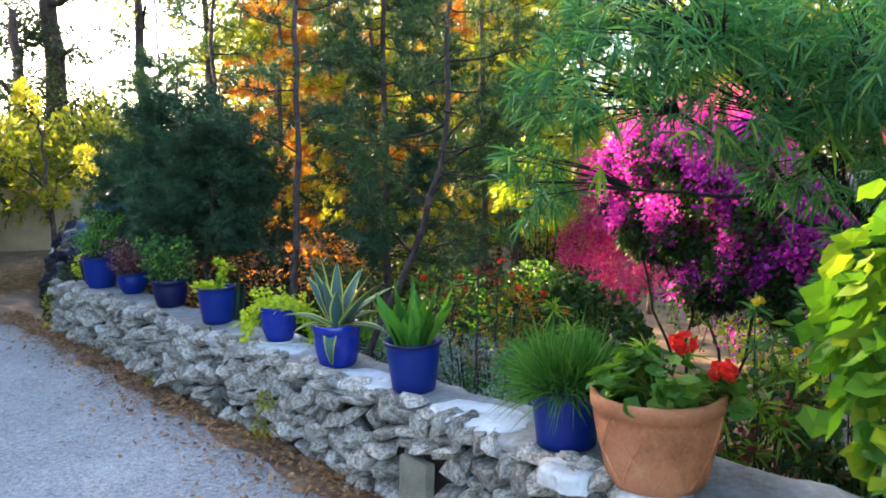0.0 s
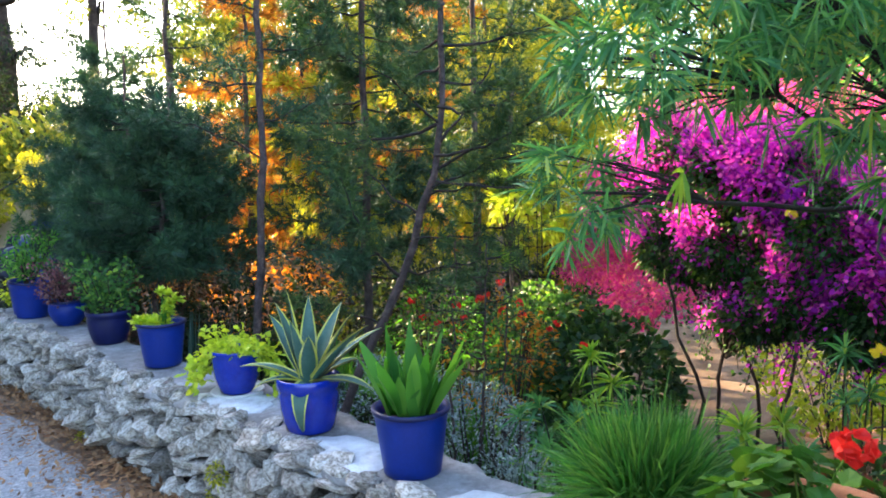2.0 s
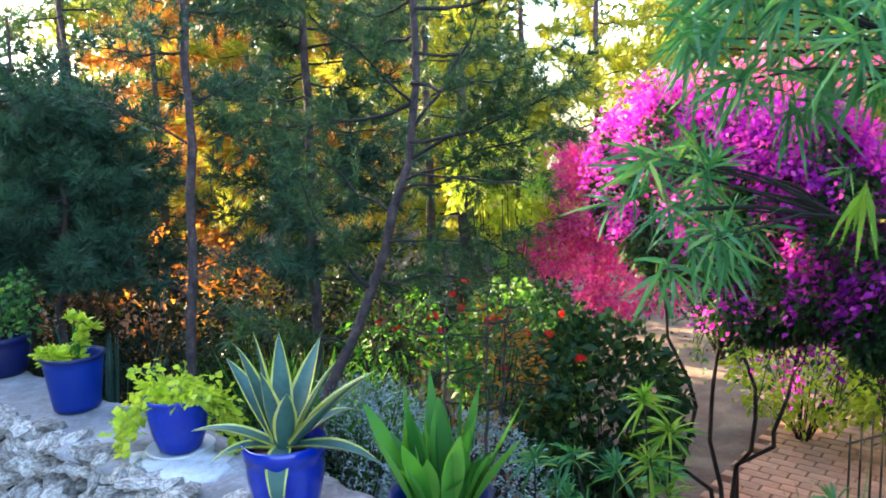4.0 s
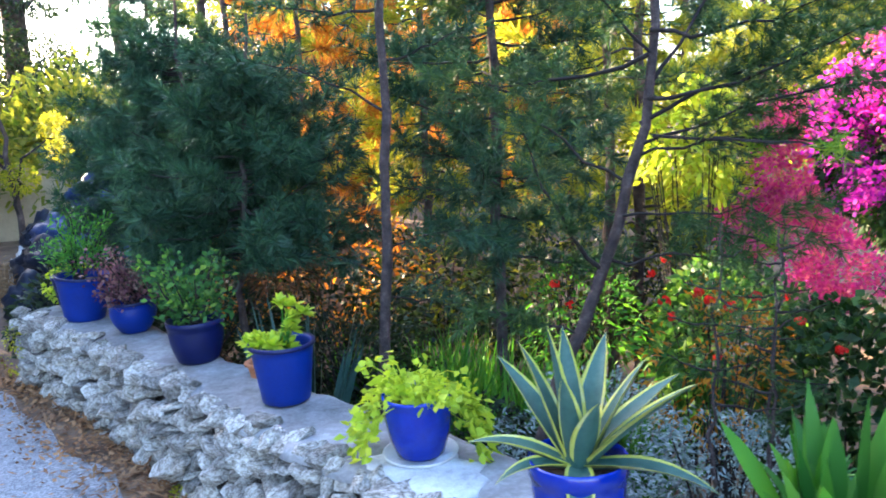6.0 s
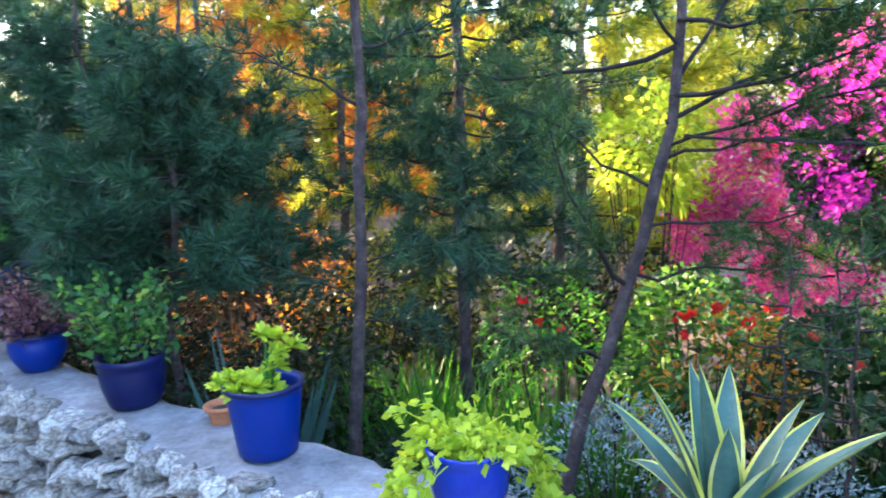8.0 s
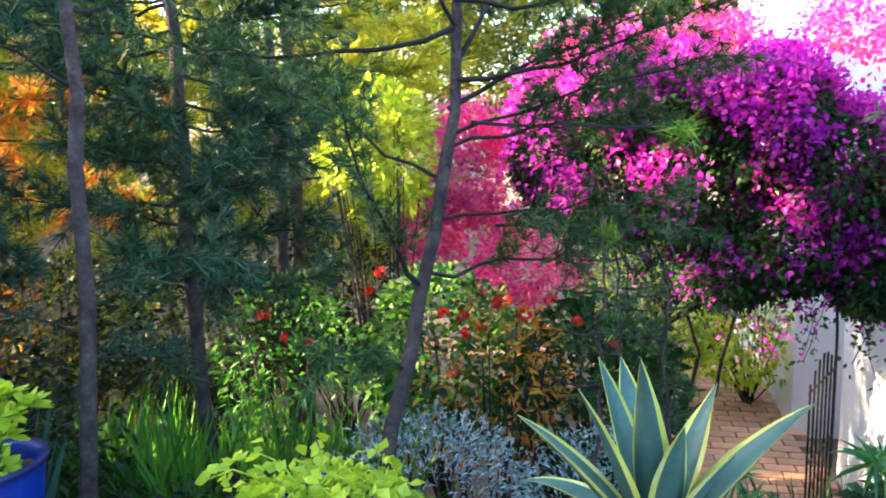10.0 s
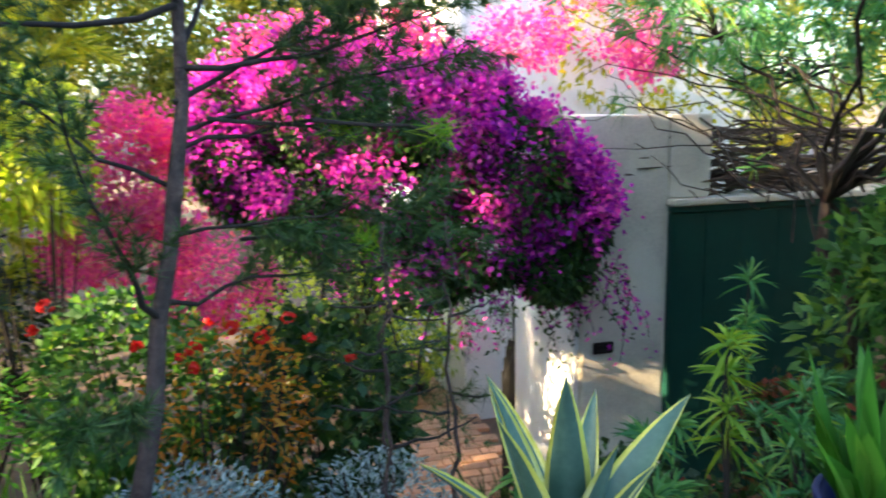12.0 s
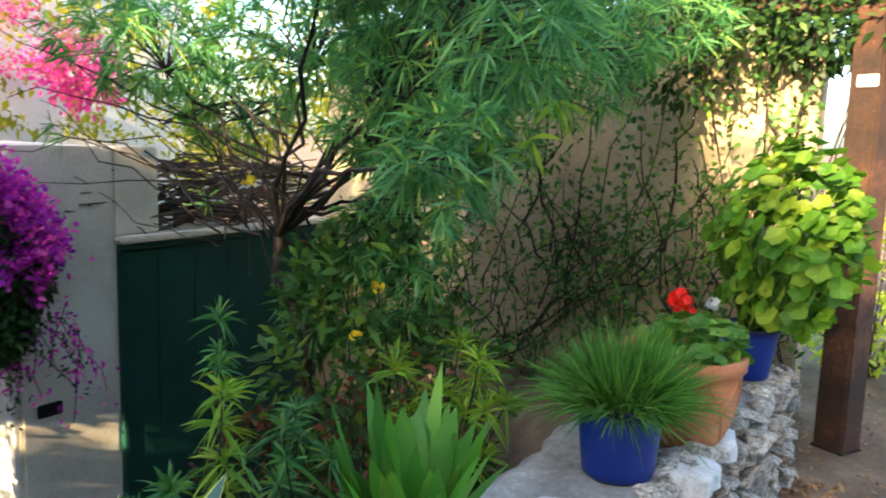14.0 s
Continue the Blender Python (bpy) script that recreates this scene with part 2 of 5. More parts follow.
L_MIXED = leaf_mat("mixed_shrub_leaves", [(0, (0.025, 0.08, 0.025)), (0.5, (0.055, 0.15, 0.04)), (0.85, (0.11, 0.24, 0.05)), (1, (0.24, 0.36, 0.06))], 0.4)
L_ROSE = leaf_mat("rose_leaves", [(0, (0.025, 0.06, 0.02)), (0.55, (0.05, 0.11, 0.03)), (0.8, (0.16, 0.05, 0.03)), (1, (0.30, 0.07, 0.05))], 0.35)
L_SILVER = leaf_mat("silver_leaves", [(0, (0.15, 0.21, 0.20)), (0.6, (0.28, 0.36, 0.35)), (1, (0.45, 0.52, 0.50))], 0.2, glow=(1, 1, 1))
L_PURPLE = leaf_mat("purple_leaves", [(0, (0.09, 0.03, 0.05)), (0.6, (0.17, 0.07, 0.09)), (1, (0.28, 0.17, 0.14))], 0.3, glow=(1.2, 1, 1))
L_BRACT = leaf_mat("magenta_bracts", [(0, (0.30, 0.012, 0.40)), (0.45, (0.56, 0.028, 0.56)), (0.8, (0.80, 0.07, 0.58)), (1, (0.86, 0.18, 0.60))], 0.5, 0.6, (1.2, 1.0, 1.1))
# pinker bract copy for the sunlit clumps, the light in its colour
L_BRACTSUN = leaf_mat("sunlit_pink_bracts", [(0, (0.68, 0.04, 0.36)), (0.6, (0.82, 0.10, 0.46)), (1, (0.86, 0.26, 0.32))], 0.5, 0.6, (1.2, 1.0, 1.0))
L_RED = leaf_mat("red_petals", [(0, (0.62, 0.012, 0.010)), (1, (0.85, 0.03, 0.02))], 0.35, 0.5, (1.1, 1, 1))
L_YELLOW = leaf_mat("yellow_petals", [(0, (0.75, 0.50, 0.01)), (1, (0.85, 0.65, 0.03))], 0.4, 0.5, (1, 1, 1))
L_PALE = leaf_mat("pale_petals", [(0, (0.55, 0.58, 0.70)), (1, (0.75, 0.76, 0.82))], 0.35, 0.5, (1, 1, 1))
M_AGAVE = surface("agave_green", [(0.3, (0.026, 0.072, 0.054)), (0.6, (0.050, 0.112, 0.085)), (0.8, (0.085, 0.155, 0.12))], 6, 60, 0.5, 0.1, 0.002)
M_AGEDGE = surface("agave_margin", [(0.3, (0.40, 0.42, 0.05)), (0.6, (0.52, 0.51, 0.10)), (0.8, (0.62, 0.62, 0.30))], 8, 60, 0.5, 0.1, 0.002)
M_STRAP = surface("dark_strap_leaf", [(0.3, (0.018, 0.05, 0.035)), (0.7, (0.05, 0.10, 0.075))], 6, 60, 0.45, 0.1, 0.002)


# ---------------------------------------------------------------- mesh tools
def mesh(name, verts, faces, mats, idx=None, smooth_faces=False):
    """A mesh from arrays; faces: (count, 3 or 4) arrays, one or several."""
    me = bpy.data.meshes.new(name)
    verts = np.asarray(verts, dtype=np.float32).reshape(-1, 3)
    faces = [np.asarray(f, dtype=np.int32) for f in (faces if isinstance(faces, list) else [faces]) if len(f)]
    sizes = np.concatenate([np.full(len(f), f.shape[1], dtype=np.int32) for f in faces])
    loops = np.concatenate([f.ravel() for f in faces])
    me.vertices.add(len(verts))
    me.vertices.foreach_set("co", verts.ravel())
    me.loops.add(len(loops))
    me.loops.foreach_set("vertex_index", loops)
    me.polygons.add(len(sizes))
    me.polygons.foreach_set("loop_start", np.concatenate([[0], np.cumsum(sizes)[:-1]]).astype(np.int32))
    if idx is not None:
        me.polygons.foreach_set("material_index", np.asarray(idx, dtype=np.int32))
    me.polygons.foreach_set("use_smooth", np.full(len(sizes), smooth_faces))
    me.update(calc_edges=True)
    for m in mats if isinstance(mats, (list, tuple)) else [mats]:
        me.materials.append(m)
    return me


def part(name, me, parent, label=""):
    ob = new(name, me)
    ob.parent = parent
    return tagged(ob, label, kind="stuff" if name in JOINED else "")


JOINED = ("foliage", "stemwork", "twigwork", "bracts_magenta", "bracts_pink", "crown", "blade_tuft", "young_shoot")


def thing(name, where, label, category, group="", kind="", turn=0.0):
    ob = new(name)
    ob.matrix_basis = pose(*where, 0, 0, turn)
    ob.empty_display_size = 0.1
    return tagged(ob, label, category, group, kind)


class Bag:
    """Collects vertices and faces of one mesh."""

    def __init__(self):
        self.v, self.f4, self.f3, self.n = [], [], [], 0

    def add(self, v, f):
        v, f = np.asarray(v, dtype=float).reshape(-1, 3), np.asarray(f, dtype=int)
        if len(f):
            (self.f4 if f.shape[1] == 4 else self.f3).append(f + self.n)
        self.v.append(v)
        self.n += len(v)
        return self

    def mesh(self, name, mats, smooth_faces=False):
        fs = [np.concatenate(x) for x in (self.f4, self.f3) if x]
        return mesh(name, np.concatenate(self.v), fs, mats, smooth_faces=smooth_faces)


def unit(v):
    return v / np.maximum(np.linalg.norm(v, axis=-1, keepdims=True), 1e-9)


def blades(rng, base, way, length, width, droop=0.0, segs=1, prof=(1.0, 0.2), flat=None):
    """Strips that grow from base along way and droop; one strip each."""
    base, way = np.asarray(base, float).reshape(-1, 3), unit(np.asarray(way, float).reshape(-1, 3))
    count = len(base)
    length, width, droop = (np.broadcast_to(np.asarray(q, float), (count,)) for q in (length, width, droop))
    ref = rng.normal(size=(count, 3)) if flat is None else np.broadcast_to(np.asarray(flat, float), (count, 3)) + rng.normal(size=(count, 3)) * 0.25
    side = unit(np.cross(way, ref))
    rows = []
    for j in range(segs + 1):
        t = j / segs
        c = base + way * (length * t)[:, None]
        c[:, 2] -= droop * length * t * t
        w = (width * prof[j] * 0.5)[:, None] * side
        rows += [c - w, c + w]
    v = np.stack(rows, axis=1).reshape(-1, 3)
    k = 2 * (segs + 1)
    one = np.array([[2 * j, 2 * j + 1, 2 * j + 3, 2 * j + 2] for j in range(segs)])
    return v, (np.arange(count)[:, None, None] * k + one[None]).reshape(-1, 4)


LEAF2, LEAF3 = (0.15, 1.0, 0.06), (0.2, 1.0, 0.75, 0.04)


def tube(points, radii, sides=7):
    p = np.asarray(points, float)
    tan = unit(np.gradient(p, axis=0))
    ref = np.array([0.31, 0.95, 0.05]) if abs(tan[0][2]) > 0.5 else np.array([0, 0, 1.0])
    a = unit(np.cross(tan, ref))
    b = np.cross(tan, a)
    ang = np.linspace(0, 2 * np.pi, sides, endpoint=False)
    r = np.broadcast_to(np.asarray(radii, float), (len(p),))[:, None, None]
    v = p[:, None] + r * (np.cos(ang)[None, :, None] * a[:, None] + np.sin(ang)[None, :, None] * b[:, None])
    f = []
    for i in range(len(p) - 1):
        for j in range(sides):
            k = (j + 1) % sides
            f.append((i * sides + j, i * sides + k, (i + 1) * sides + k, (i + 1) * sides + j))
    return v.reshape(-1, 3), np.array(f)


def bent(a, b, sag, count, rng, wob=0.0):
    t = np.linspace(0, 1, count)[:, None]
    p = np.asarray(a, float) * (1 - t) + np.asarray(b, float) * t
    p[:, 2] += (sag * 4 * t * (1 - t))[:, 0]
    p[1:-1] += rng.normal(size=(count - 2, 3)) * wob
    return p


def lathe(profile, sides=36):
    v, f = [], []
    for r, z in profile:
        for j in range(sides):
            a = 2 * math.pi * j / sides
            v.append((r * math.cos(a), r * math.sin(a), z))
    for i in range(len(profile) - 1):
        for j in range(sides):
            k = (j + 1) % sides
            f.append((i * sides + j, i * sides + k, (i + 1) * sides + k, (i + 1) * sides + j))
    return np.array(v), np.array(f)


def box_mesh(name, size, material, bevel=0.01, segs=2, skew=None):
    bm = bmesh.new()
    bmesh.ops.create_cube(bm, size=1.0)
    for q in bm.verts:
        q.co = Vector((q.co.x * size[0], q.co.y * size[1], q.co.z * size[2]))
    if bevel:
        bmesh.ops.bevel(bm, geom=bm.edges[:], offset=bevel, segments=segs, affect="EDGES", clamp_overlap=True)
    me = bpy.data.meshes.new(name)
    bm.to_mesh(me)
    bm.free()
    me.materials.append(material)
    return me


AX = math.degrees(math.atan2(D.y, D.x))      # the road wall's heading


def plan_box(name, s0, s1, n0, n1, z0, z1, material, bevel=0.01):
    """A block with its sides along s and n."""
    ob = new(name, box_mesh(name, (s1 - s0, n1 - n0, z1 - z0), material, bevel))
    ob.matrix_basis = pose(*at((s0 + s1) / 2, (n0 + n1) / 2, (z0 + z1) / 2), 0, 0, AX)
    return ob


def ball(rng, count, centre, radii, shell=0.5):
    """Points in an ellipsoid, gathered towards its skin."""
    d = unit(rng.normal(size=(count, 3)))
    r = rng.random(count) ** (1 / 3) * (1 - shell) + shell * (0.75 + 0.25 * rng.random(count))
    return np.asarray(centre, float) + d * r[:, None] * np.asarray(radii, float), d


def gaps(rng, pts, scale, cut, off=0.0):
    keep = [noise.noise(Vector(p) * scale + Vector((off, off, off))) > cut for p in pts]
    return np.array(keep)


# ---------------------------------------------------------------- ground, road, road wall
def sheet(name, ss, nn, height, material, edge=None):
    v, f = [], []
    for s in ss:
        for n in nn:
            v.append(at(s, n, height(s, n)))
    k = len(nn)
    for i in range(len(ss) - 1):
        for j in range(k - 1):
            f.append((i * k + j, (i + 1) * k + j, (i + 1) * k + j + 1, i * k + j + 1))
    return new(name, mesh(name, v, np.array(f), material, smooth_faces=True))


far = [-400, -150, -60, -30, -16, -10]
S_GRID = far + list(np.arange(-7, 16.1, 0.4)) + [18, 22, 28, 40, 80, 160, 400]
N_GRID = far + list(np.arange(-7, 12.1, 0.35)) + [14, 18, 24, 34, 60, 150, 400]


def rough_ground(s, n):
    bump = 0.05 * noise.noise(Vector((s * 1.3, n * 1.3, 0))) if n > 2.8 and 0.5 < s < 12 and n < 14 else 0.0
    return ground_z(s, n) + bump


tagged(sheet("ground", S_GRID, N_GRID, rough_ground, M_EARTH), "brown dry earth with leaf litter and soil", "ground", kind="structure")


def road_edge(s):
    return 1.2 + 0.97 * smooth(-0.2, 1.6, s) - 0.9 * smooth(8.4, 10.5, s) + 0.07 * noise.noise(Vector((s * 1.9, 0, 0))) + 0.03 * math.sin(s * 7.3)


rs = list(np.arange(-14, 0, 0.5)) + list(np.arange(0, 11, 0.1)) + list(np.arange(11, 26.1, 0.5))
rv, rf = [], []
for i, s in enumerate(rs):
    for j in range(9):
        n = -2.4 + (road_edge(s) + 2.4) * j / 8
        rv.append(at(s, n, ROAD + 0.012 * (1 - (2 * j / 8 - 1) ** 2)))
for i in range(len(rs) - 1):
    for j in range(8):
        rf.append((i * 9 + j, (i + 1) * 9 + j, (i + 1) * 9 + j + 1, i * 9 + j + 1))
road = new("road", mesh("road", rv, np.array(rf), M_ROAD, smooth_faces=True))
tagged(road, "worn bluish-grey asphalt lane with pale grit", "road", kind="structure")

S0, S1 = 0.12, 8.1


def top(s):
    """The wall's height, a little more at its near end."""
    return 0.528 + 0.034 * smooth(3.3, 1.5, s)


def wall_back(s):
    return 2.84 + 0.04 * math.sin(s * 1.7 + 1) + 0.05 * noise.noise(Vector((s * 2.2, 3, 0)))


# the wall's core, a little behind the stones' faces
cv, cf = [], []
steps = np.linspace(S0 + 0.04, S1 - 0.04, 60)
for s in steps:
    for n, z in ((front(s) + 0.085, -0.1), (front(s) + 0.10, top(s) - 0.05), (wall_back(s) - 0.03, top(s) - 0.05), (wall_back(s), -0.75)):
        cv.append(at(s, n, z))
for i in range(len(steps) - 1):
    for j in range(4):
        k = (j + 1) % 4
        cf.append((i * 4 + j, i * 4 + k, (i + 1) * 4 + k, (i + 1) * 4 + j))
cf += [(0, 1, 2, 3), tuple((len(steps) - 1) * 4 + j for j in (3, 2, 1, 0))]
stone_wall = tagged(new("wall_roadside", mesh("wall_roadside", cv, np.array(cf), M_MORTAR)),
                    "low roadside wall of rough white limestone with a cement top", "wall", kind="structure")

# the cement top: an uneven sheet with broken edges and a thickness
kv, kf = [], []
cs = np.linspace(S0, S1, 160)
for s in cs:
    a = front(s) + 0.035 + 0.045 * noise.noise(Vector((s * 5, 0, 0))) + 0.02 * noise.noise(Vector((s * 17, 0, 4)))
    b = wall_back(s) + 0.03 * noise.noise(Vector((s * 9, 7, 0)))
    kv.append(at(s, a + 0.004, top(s) - 0.06))
    for j in range(10):
        n = a + (b - a) * j / 9
        edge = 0.022 if j in (0, 9) else 0.0
        kv.append(at(s, n, top(s) - 0.012 - edge + 0.012 * noise.noise(Vector((s * 4, n * 6, 2))) + 0.006 * noise.noise(Vector((s * 15, n * 15, 2)))))
    kv.append(at(s, b, top(s) - 0.12))
for i in range(len(cs) - 1):
    for j in range(11):
        kf.append((i * 12 + j, i * 12 + j + 1, (i + 1) * 12 + j + 1, (i + 1) * 12 + j))
part("cement_top", mesh("cement_top", kv, np.array(kf), M_CAP, smooth_faces=True), stone_wall, "grey weathered cement top")


def slab(s, n, ls, ln, turn, seed):
    rng = np.random.default_rng(seed)
    ring = []
    for a in np.linspace(0, 2 * np.pi, 22, endpoint=False):
        q = (abs(math.cos(a)) ** 3 + abs(math.sin(a)) ** 3) ** (-1 / 3)
        q *= 1 + rng.normal() * 0.09
        ring.append((q * math.cos(a) * ls / 2, q * math.sin(a) * ln / 2))
    v = []
    for k, z in ((1.0, -0.05), (0.99, -0.002), (0.95, 0.010), (0.5, 0.013), (0.02, 0.012)):
        v += [(x * k, y * k, z + (rng.normal() * 0.003 if k < 1 else 0)) for x, y in ring]
    f = [(i * 22 + j, i * 22 + (j + 1) % 22, (i + 1) * 22 + (j + 1) % 22, (i + 1) * 22 + j) for i in range(4) for j in range(22)]
    ob = part("flat_slab", mesh("flat_slab", v, np.array(f), M_SLAB, smooth_faces=True), stone_wall, "whitish flat slab")
    ob.matrix_basis = pose(*at(s, n, top(s) - 0.012), 0, 0, AX + turn)


for a in ((2.28, 2.52, 0.5, 0.3, 4, 1), (1.62, 2.31, 0.24, 0.16, -10, 2), (3.15, 2.54, 0.46, 0.3, 3, 3), (4.15, 2.60, 0.45, 0.3, -4, 4), (1.28, 2.34, 0.22, 0.2, 9, 5)):
    slab(*a)

# a grey board let into the wall's foot
ob = part("grey_board", box_mesh("grey_board", (0.2, 0.05, 0.3), M_PLAQUE, 0.006), stone_wall, "flat grey board set in the stones")
ob.matrix_basis = pose(*at(2.52, front(2.52) - 0.012, 0.17), 4, 0, AX)

# ---------------------------------------------------------------- house and garden walls
H = 5.67
house_wall = plan_box("wall_house", 0.05, 1.62, H, H + 0.3, -1.3, 0.94, M_WALL, 0.008)
tagged(house_wall, "cream rendered wall over the garden door", "wall", kind="structure")
DOOR0, DOOR1 = -0.2, 1.44
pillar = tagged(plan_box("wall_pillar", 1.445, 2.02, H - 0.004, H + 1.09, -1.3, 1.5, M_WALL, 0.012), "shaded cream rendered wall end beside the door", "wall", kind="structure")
# thin white sheet over the cream wall's flank, sunlight put into its colour
side = tagged(plan_box("wall_side_sunlit_sheet", 2.022, 2.05, H + 0.02, H + 1.08, -1.3, 1.46, M_WHITE, 0.004), "flank of the wall, coloured white for the sunlight on it", "wall", kind="structure")
tagged(plan_box("wall_return", -0.95, -0.7, 2.35, H + 0.3, -1.3, 2.3, M_TANWALL, 0.012), "ochre rendered garden wall grown over with vines", "wall", kind="structure")
tagged(plan_box("wall_over_door", -0.7, 0.05, H, H + 0.3, -1.3, 0.98, M_TANWALL, 0.01), "ochre rendered garden wall", "wall", kind="structure")

# the door: a frame, a panelled leaf, a ledge on top
door = tagged(plan_box("door_1", DOOR0 + 0.03, DOOR1 - 0.03, H - 0.035, H - 0.002, -1.12, 0.90, M_DOOR, 0.006), "closed dark green painted garden door", "door", kind="structure")


def fixed(name, s0, s1, n0, n1, z0, z1, material, parent, label="", bevel=0.004):
    ob = plan_box(name, s0, s1, n0, n1, z0, z1, material, bevel)
    m = ob.matrix_basis.copy()
    ob.parent = parent
    ob.matrix_basis = parent.matrix_basis.inverted() @ m
    return tagged(ob, label)


fixed("frame_top", DOOR0, DOOR1, H - 0.05, H - 0.003, 0.905, 0.94, M_DOOR, door)
fixed("frame_side", DOOR0, DOOR0 + 0.028, H - 0.05, H - 0.003, -1.12, 0.902, M_DOOR, door)
fixed("frame_side", DOOR1 - 0.028, DOOR1, H - 0.05, H - 0.003, -1.12, 0.902, M_DOOR, door)
for k in range(5):
    fixed("board_strip", DOOR0 + 0.30 + 0.27 * k, DOOR0 + 0.306 + 0.27 * k, H - 0.038, H - 0.034, -1.1, 0.88, M_DOOR, door)
ledge = tagged(plan_box("stone_ledge", -0.3, 1.44, H - 0.07, H + 0.32, 0.944, 0.985, M_WALL, 0.01), "pale rendered ledge above the green door", "ledge", kind="structure")
tagged(plan_box("wall_upper", 1.14, 1.443, H, H + 0.3, 0.988, 1.5, M_WALL, 0.01), "cream rendered wall above the garden door", "wall", kind="structure")
slot = tagged(plan_box("letter_slot", 1.80, 1.94, H - 0.022, H - 0.006, 0.04, 0.115, M_IRON, 0.006), "small black letter slot in the cream wall", "letter slot")
fixed("flap", 1.815, 1.925, H - 0.03, H - 0.023, 0.052, 0.103, M_IRON, slot)

# the white house beyond the yard, sunlit, with a shuttered window
white_house = thing("white_house", at(4.2, 11.0, -1.2), "bright white rendered house beyond the garden yard", "house", turn=AX)


def house_piece(name, x0, x1, y0, y1, z0, z1, material, label="", parent=None, bevel=0.01):
    ob = part(name, box_mesh(name, (x1 - x0, y1 - y0, z1 - z0), material, bevel), parent or white_house, label)
    ob.matrix_basis = pose((x0 + x1) / 2, (y0 + y1) / 2, (z0 + z1) / 2)
    return ob


house_piece("wall", -4.7, -2.0, 0, 3.5, 0, 4.3, M_WHITE)
house_piece("roof", -4.9, -1.8, -0.2, 3.7, 4.305, 4.5, M_TERRA, "terracotta roof edge")
shutter_frame = house_piece("window", -4.3, -3.3, -0.04, -0.003, 2.0, 3.3, M_WHITE)
for k in range(16):
    ob = part("slat", box_mesh("slat", (1.0, 0.02, 0.05), M_WALL, 0.004), shutter_frame)
    ob.matrix_basis = pose(0, -0.03, -0.58 + 0.077 * k, 35, 0, 0)

# brick path and iron gate in the yard
path_base = tagged(plan_box("path", 2.1, 3.6, 4.9, 9.6, -1.3, -1.075, M_EARTH, 0.02), "red brick garden path", "path", kind="structure")
brick_mesh = box_mesh("brick", (0.21, 0.10, 0.05), M_BRICK, 0.006, 1)
inv = path_base.matrix_basis.inverted()
for i in range(7):
    for j in range(40):
        s = 2.2 + 0.22 * i + (0.11 if j % 2 else 0)
        if s > 3.55:
            continue
        ob = part("brick", brick_mesh, path_base)
        ob.matrix_basis = inv @ pose(*at(s, 5.0 + 0.112 * j, -1.066 + 0.004 * noise.noise(Vector((i * 1.7, j * 1.3, 0)))), 0, 0, AX + 2 * noise.noise(Vector((j, i, 5))))

gate = thing("iron_gate", at(2.22, 6.3, -1.06), "thin black wrought-iron garden gate standing open", "gate", turn=AX + 62)
for k in range(7):
    part("bar", Bag().add(*tube([(0.09 * k, 0, 0.05), (0.09 * k, 0, 1.0 + 0.12 * math.sin(k / 6 * math.pi))], 0.007, 6)).mesh("bar", M_IRON), gate)
for z in (0.1, 0.5, 0.95):
    part("rail", Bag().add(*tube([(-0.02, 0, z), (0.56, 0, z)], 0.008, 6)).mesh("rail", M_IRON), gate)
arch = np.array([(-0.02 + 0.16 * (1 - math.cos(a)), 0, 1.0 + 0.5 * math.sin(a)) for a in np.linspace(0, math.pi / 2, 8)])
part("scroll", Bag().add(*tube(np.concatenate([[(-0.02, 0, 0)], arch]), 0.009, 6)).mesh("scroll", M_IRON), gate)

# the far low wall at the road's bend
lw = tagged(new("wall_far", box_mesh("wall_far", (9.0, 0.35, 1.3), M_TANWALL, 0.03)), "low pinkish rendered wall at the road bend", "wall", kind="structure")
lw.matrix_basis = pose(-9.6, 14.6, 0.6, 0, 0, 14)


# ---------------------------------------------------------------- pots
def pot_parts(r0, r1, h, lip, material, bulge=0.0, wall=0.012):
    rim = 0.013 if material is M_TERRA else 0.006
    prof = [(0.001, 0), (r0 - 0.01, 0), (r0, 0.008)]
    for k in range(1, 8):
        t = k / 8
        prof.append((r0 + (r1 - r0) * t + bulge * math.sin(t * math.pi), 0.008 + (h - lip - 0.008) * t))
    prof += [(r1, h - lip), (r1 + rim, h - lip + 0.004), (r1 + rim + 0.002, h - 0.004), (r1 + rim - 0.002, h), (r1, h), (r1 - wall, h - 0.012), (r1 - wall - 0.006, h - 0.06)]
    return Bag().add(*lathe(prof)).mesh("pot", material, True)


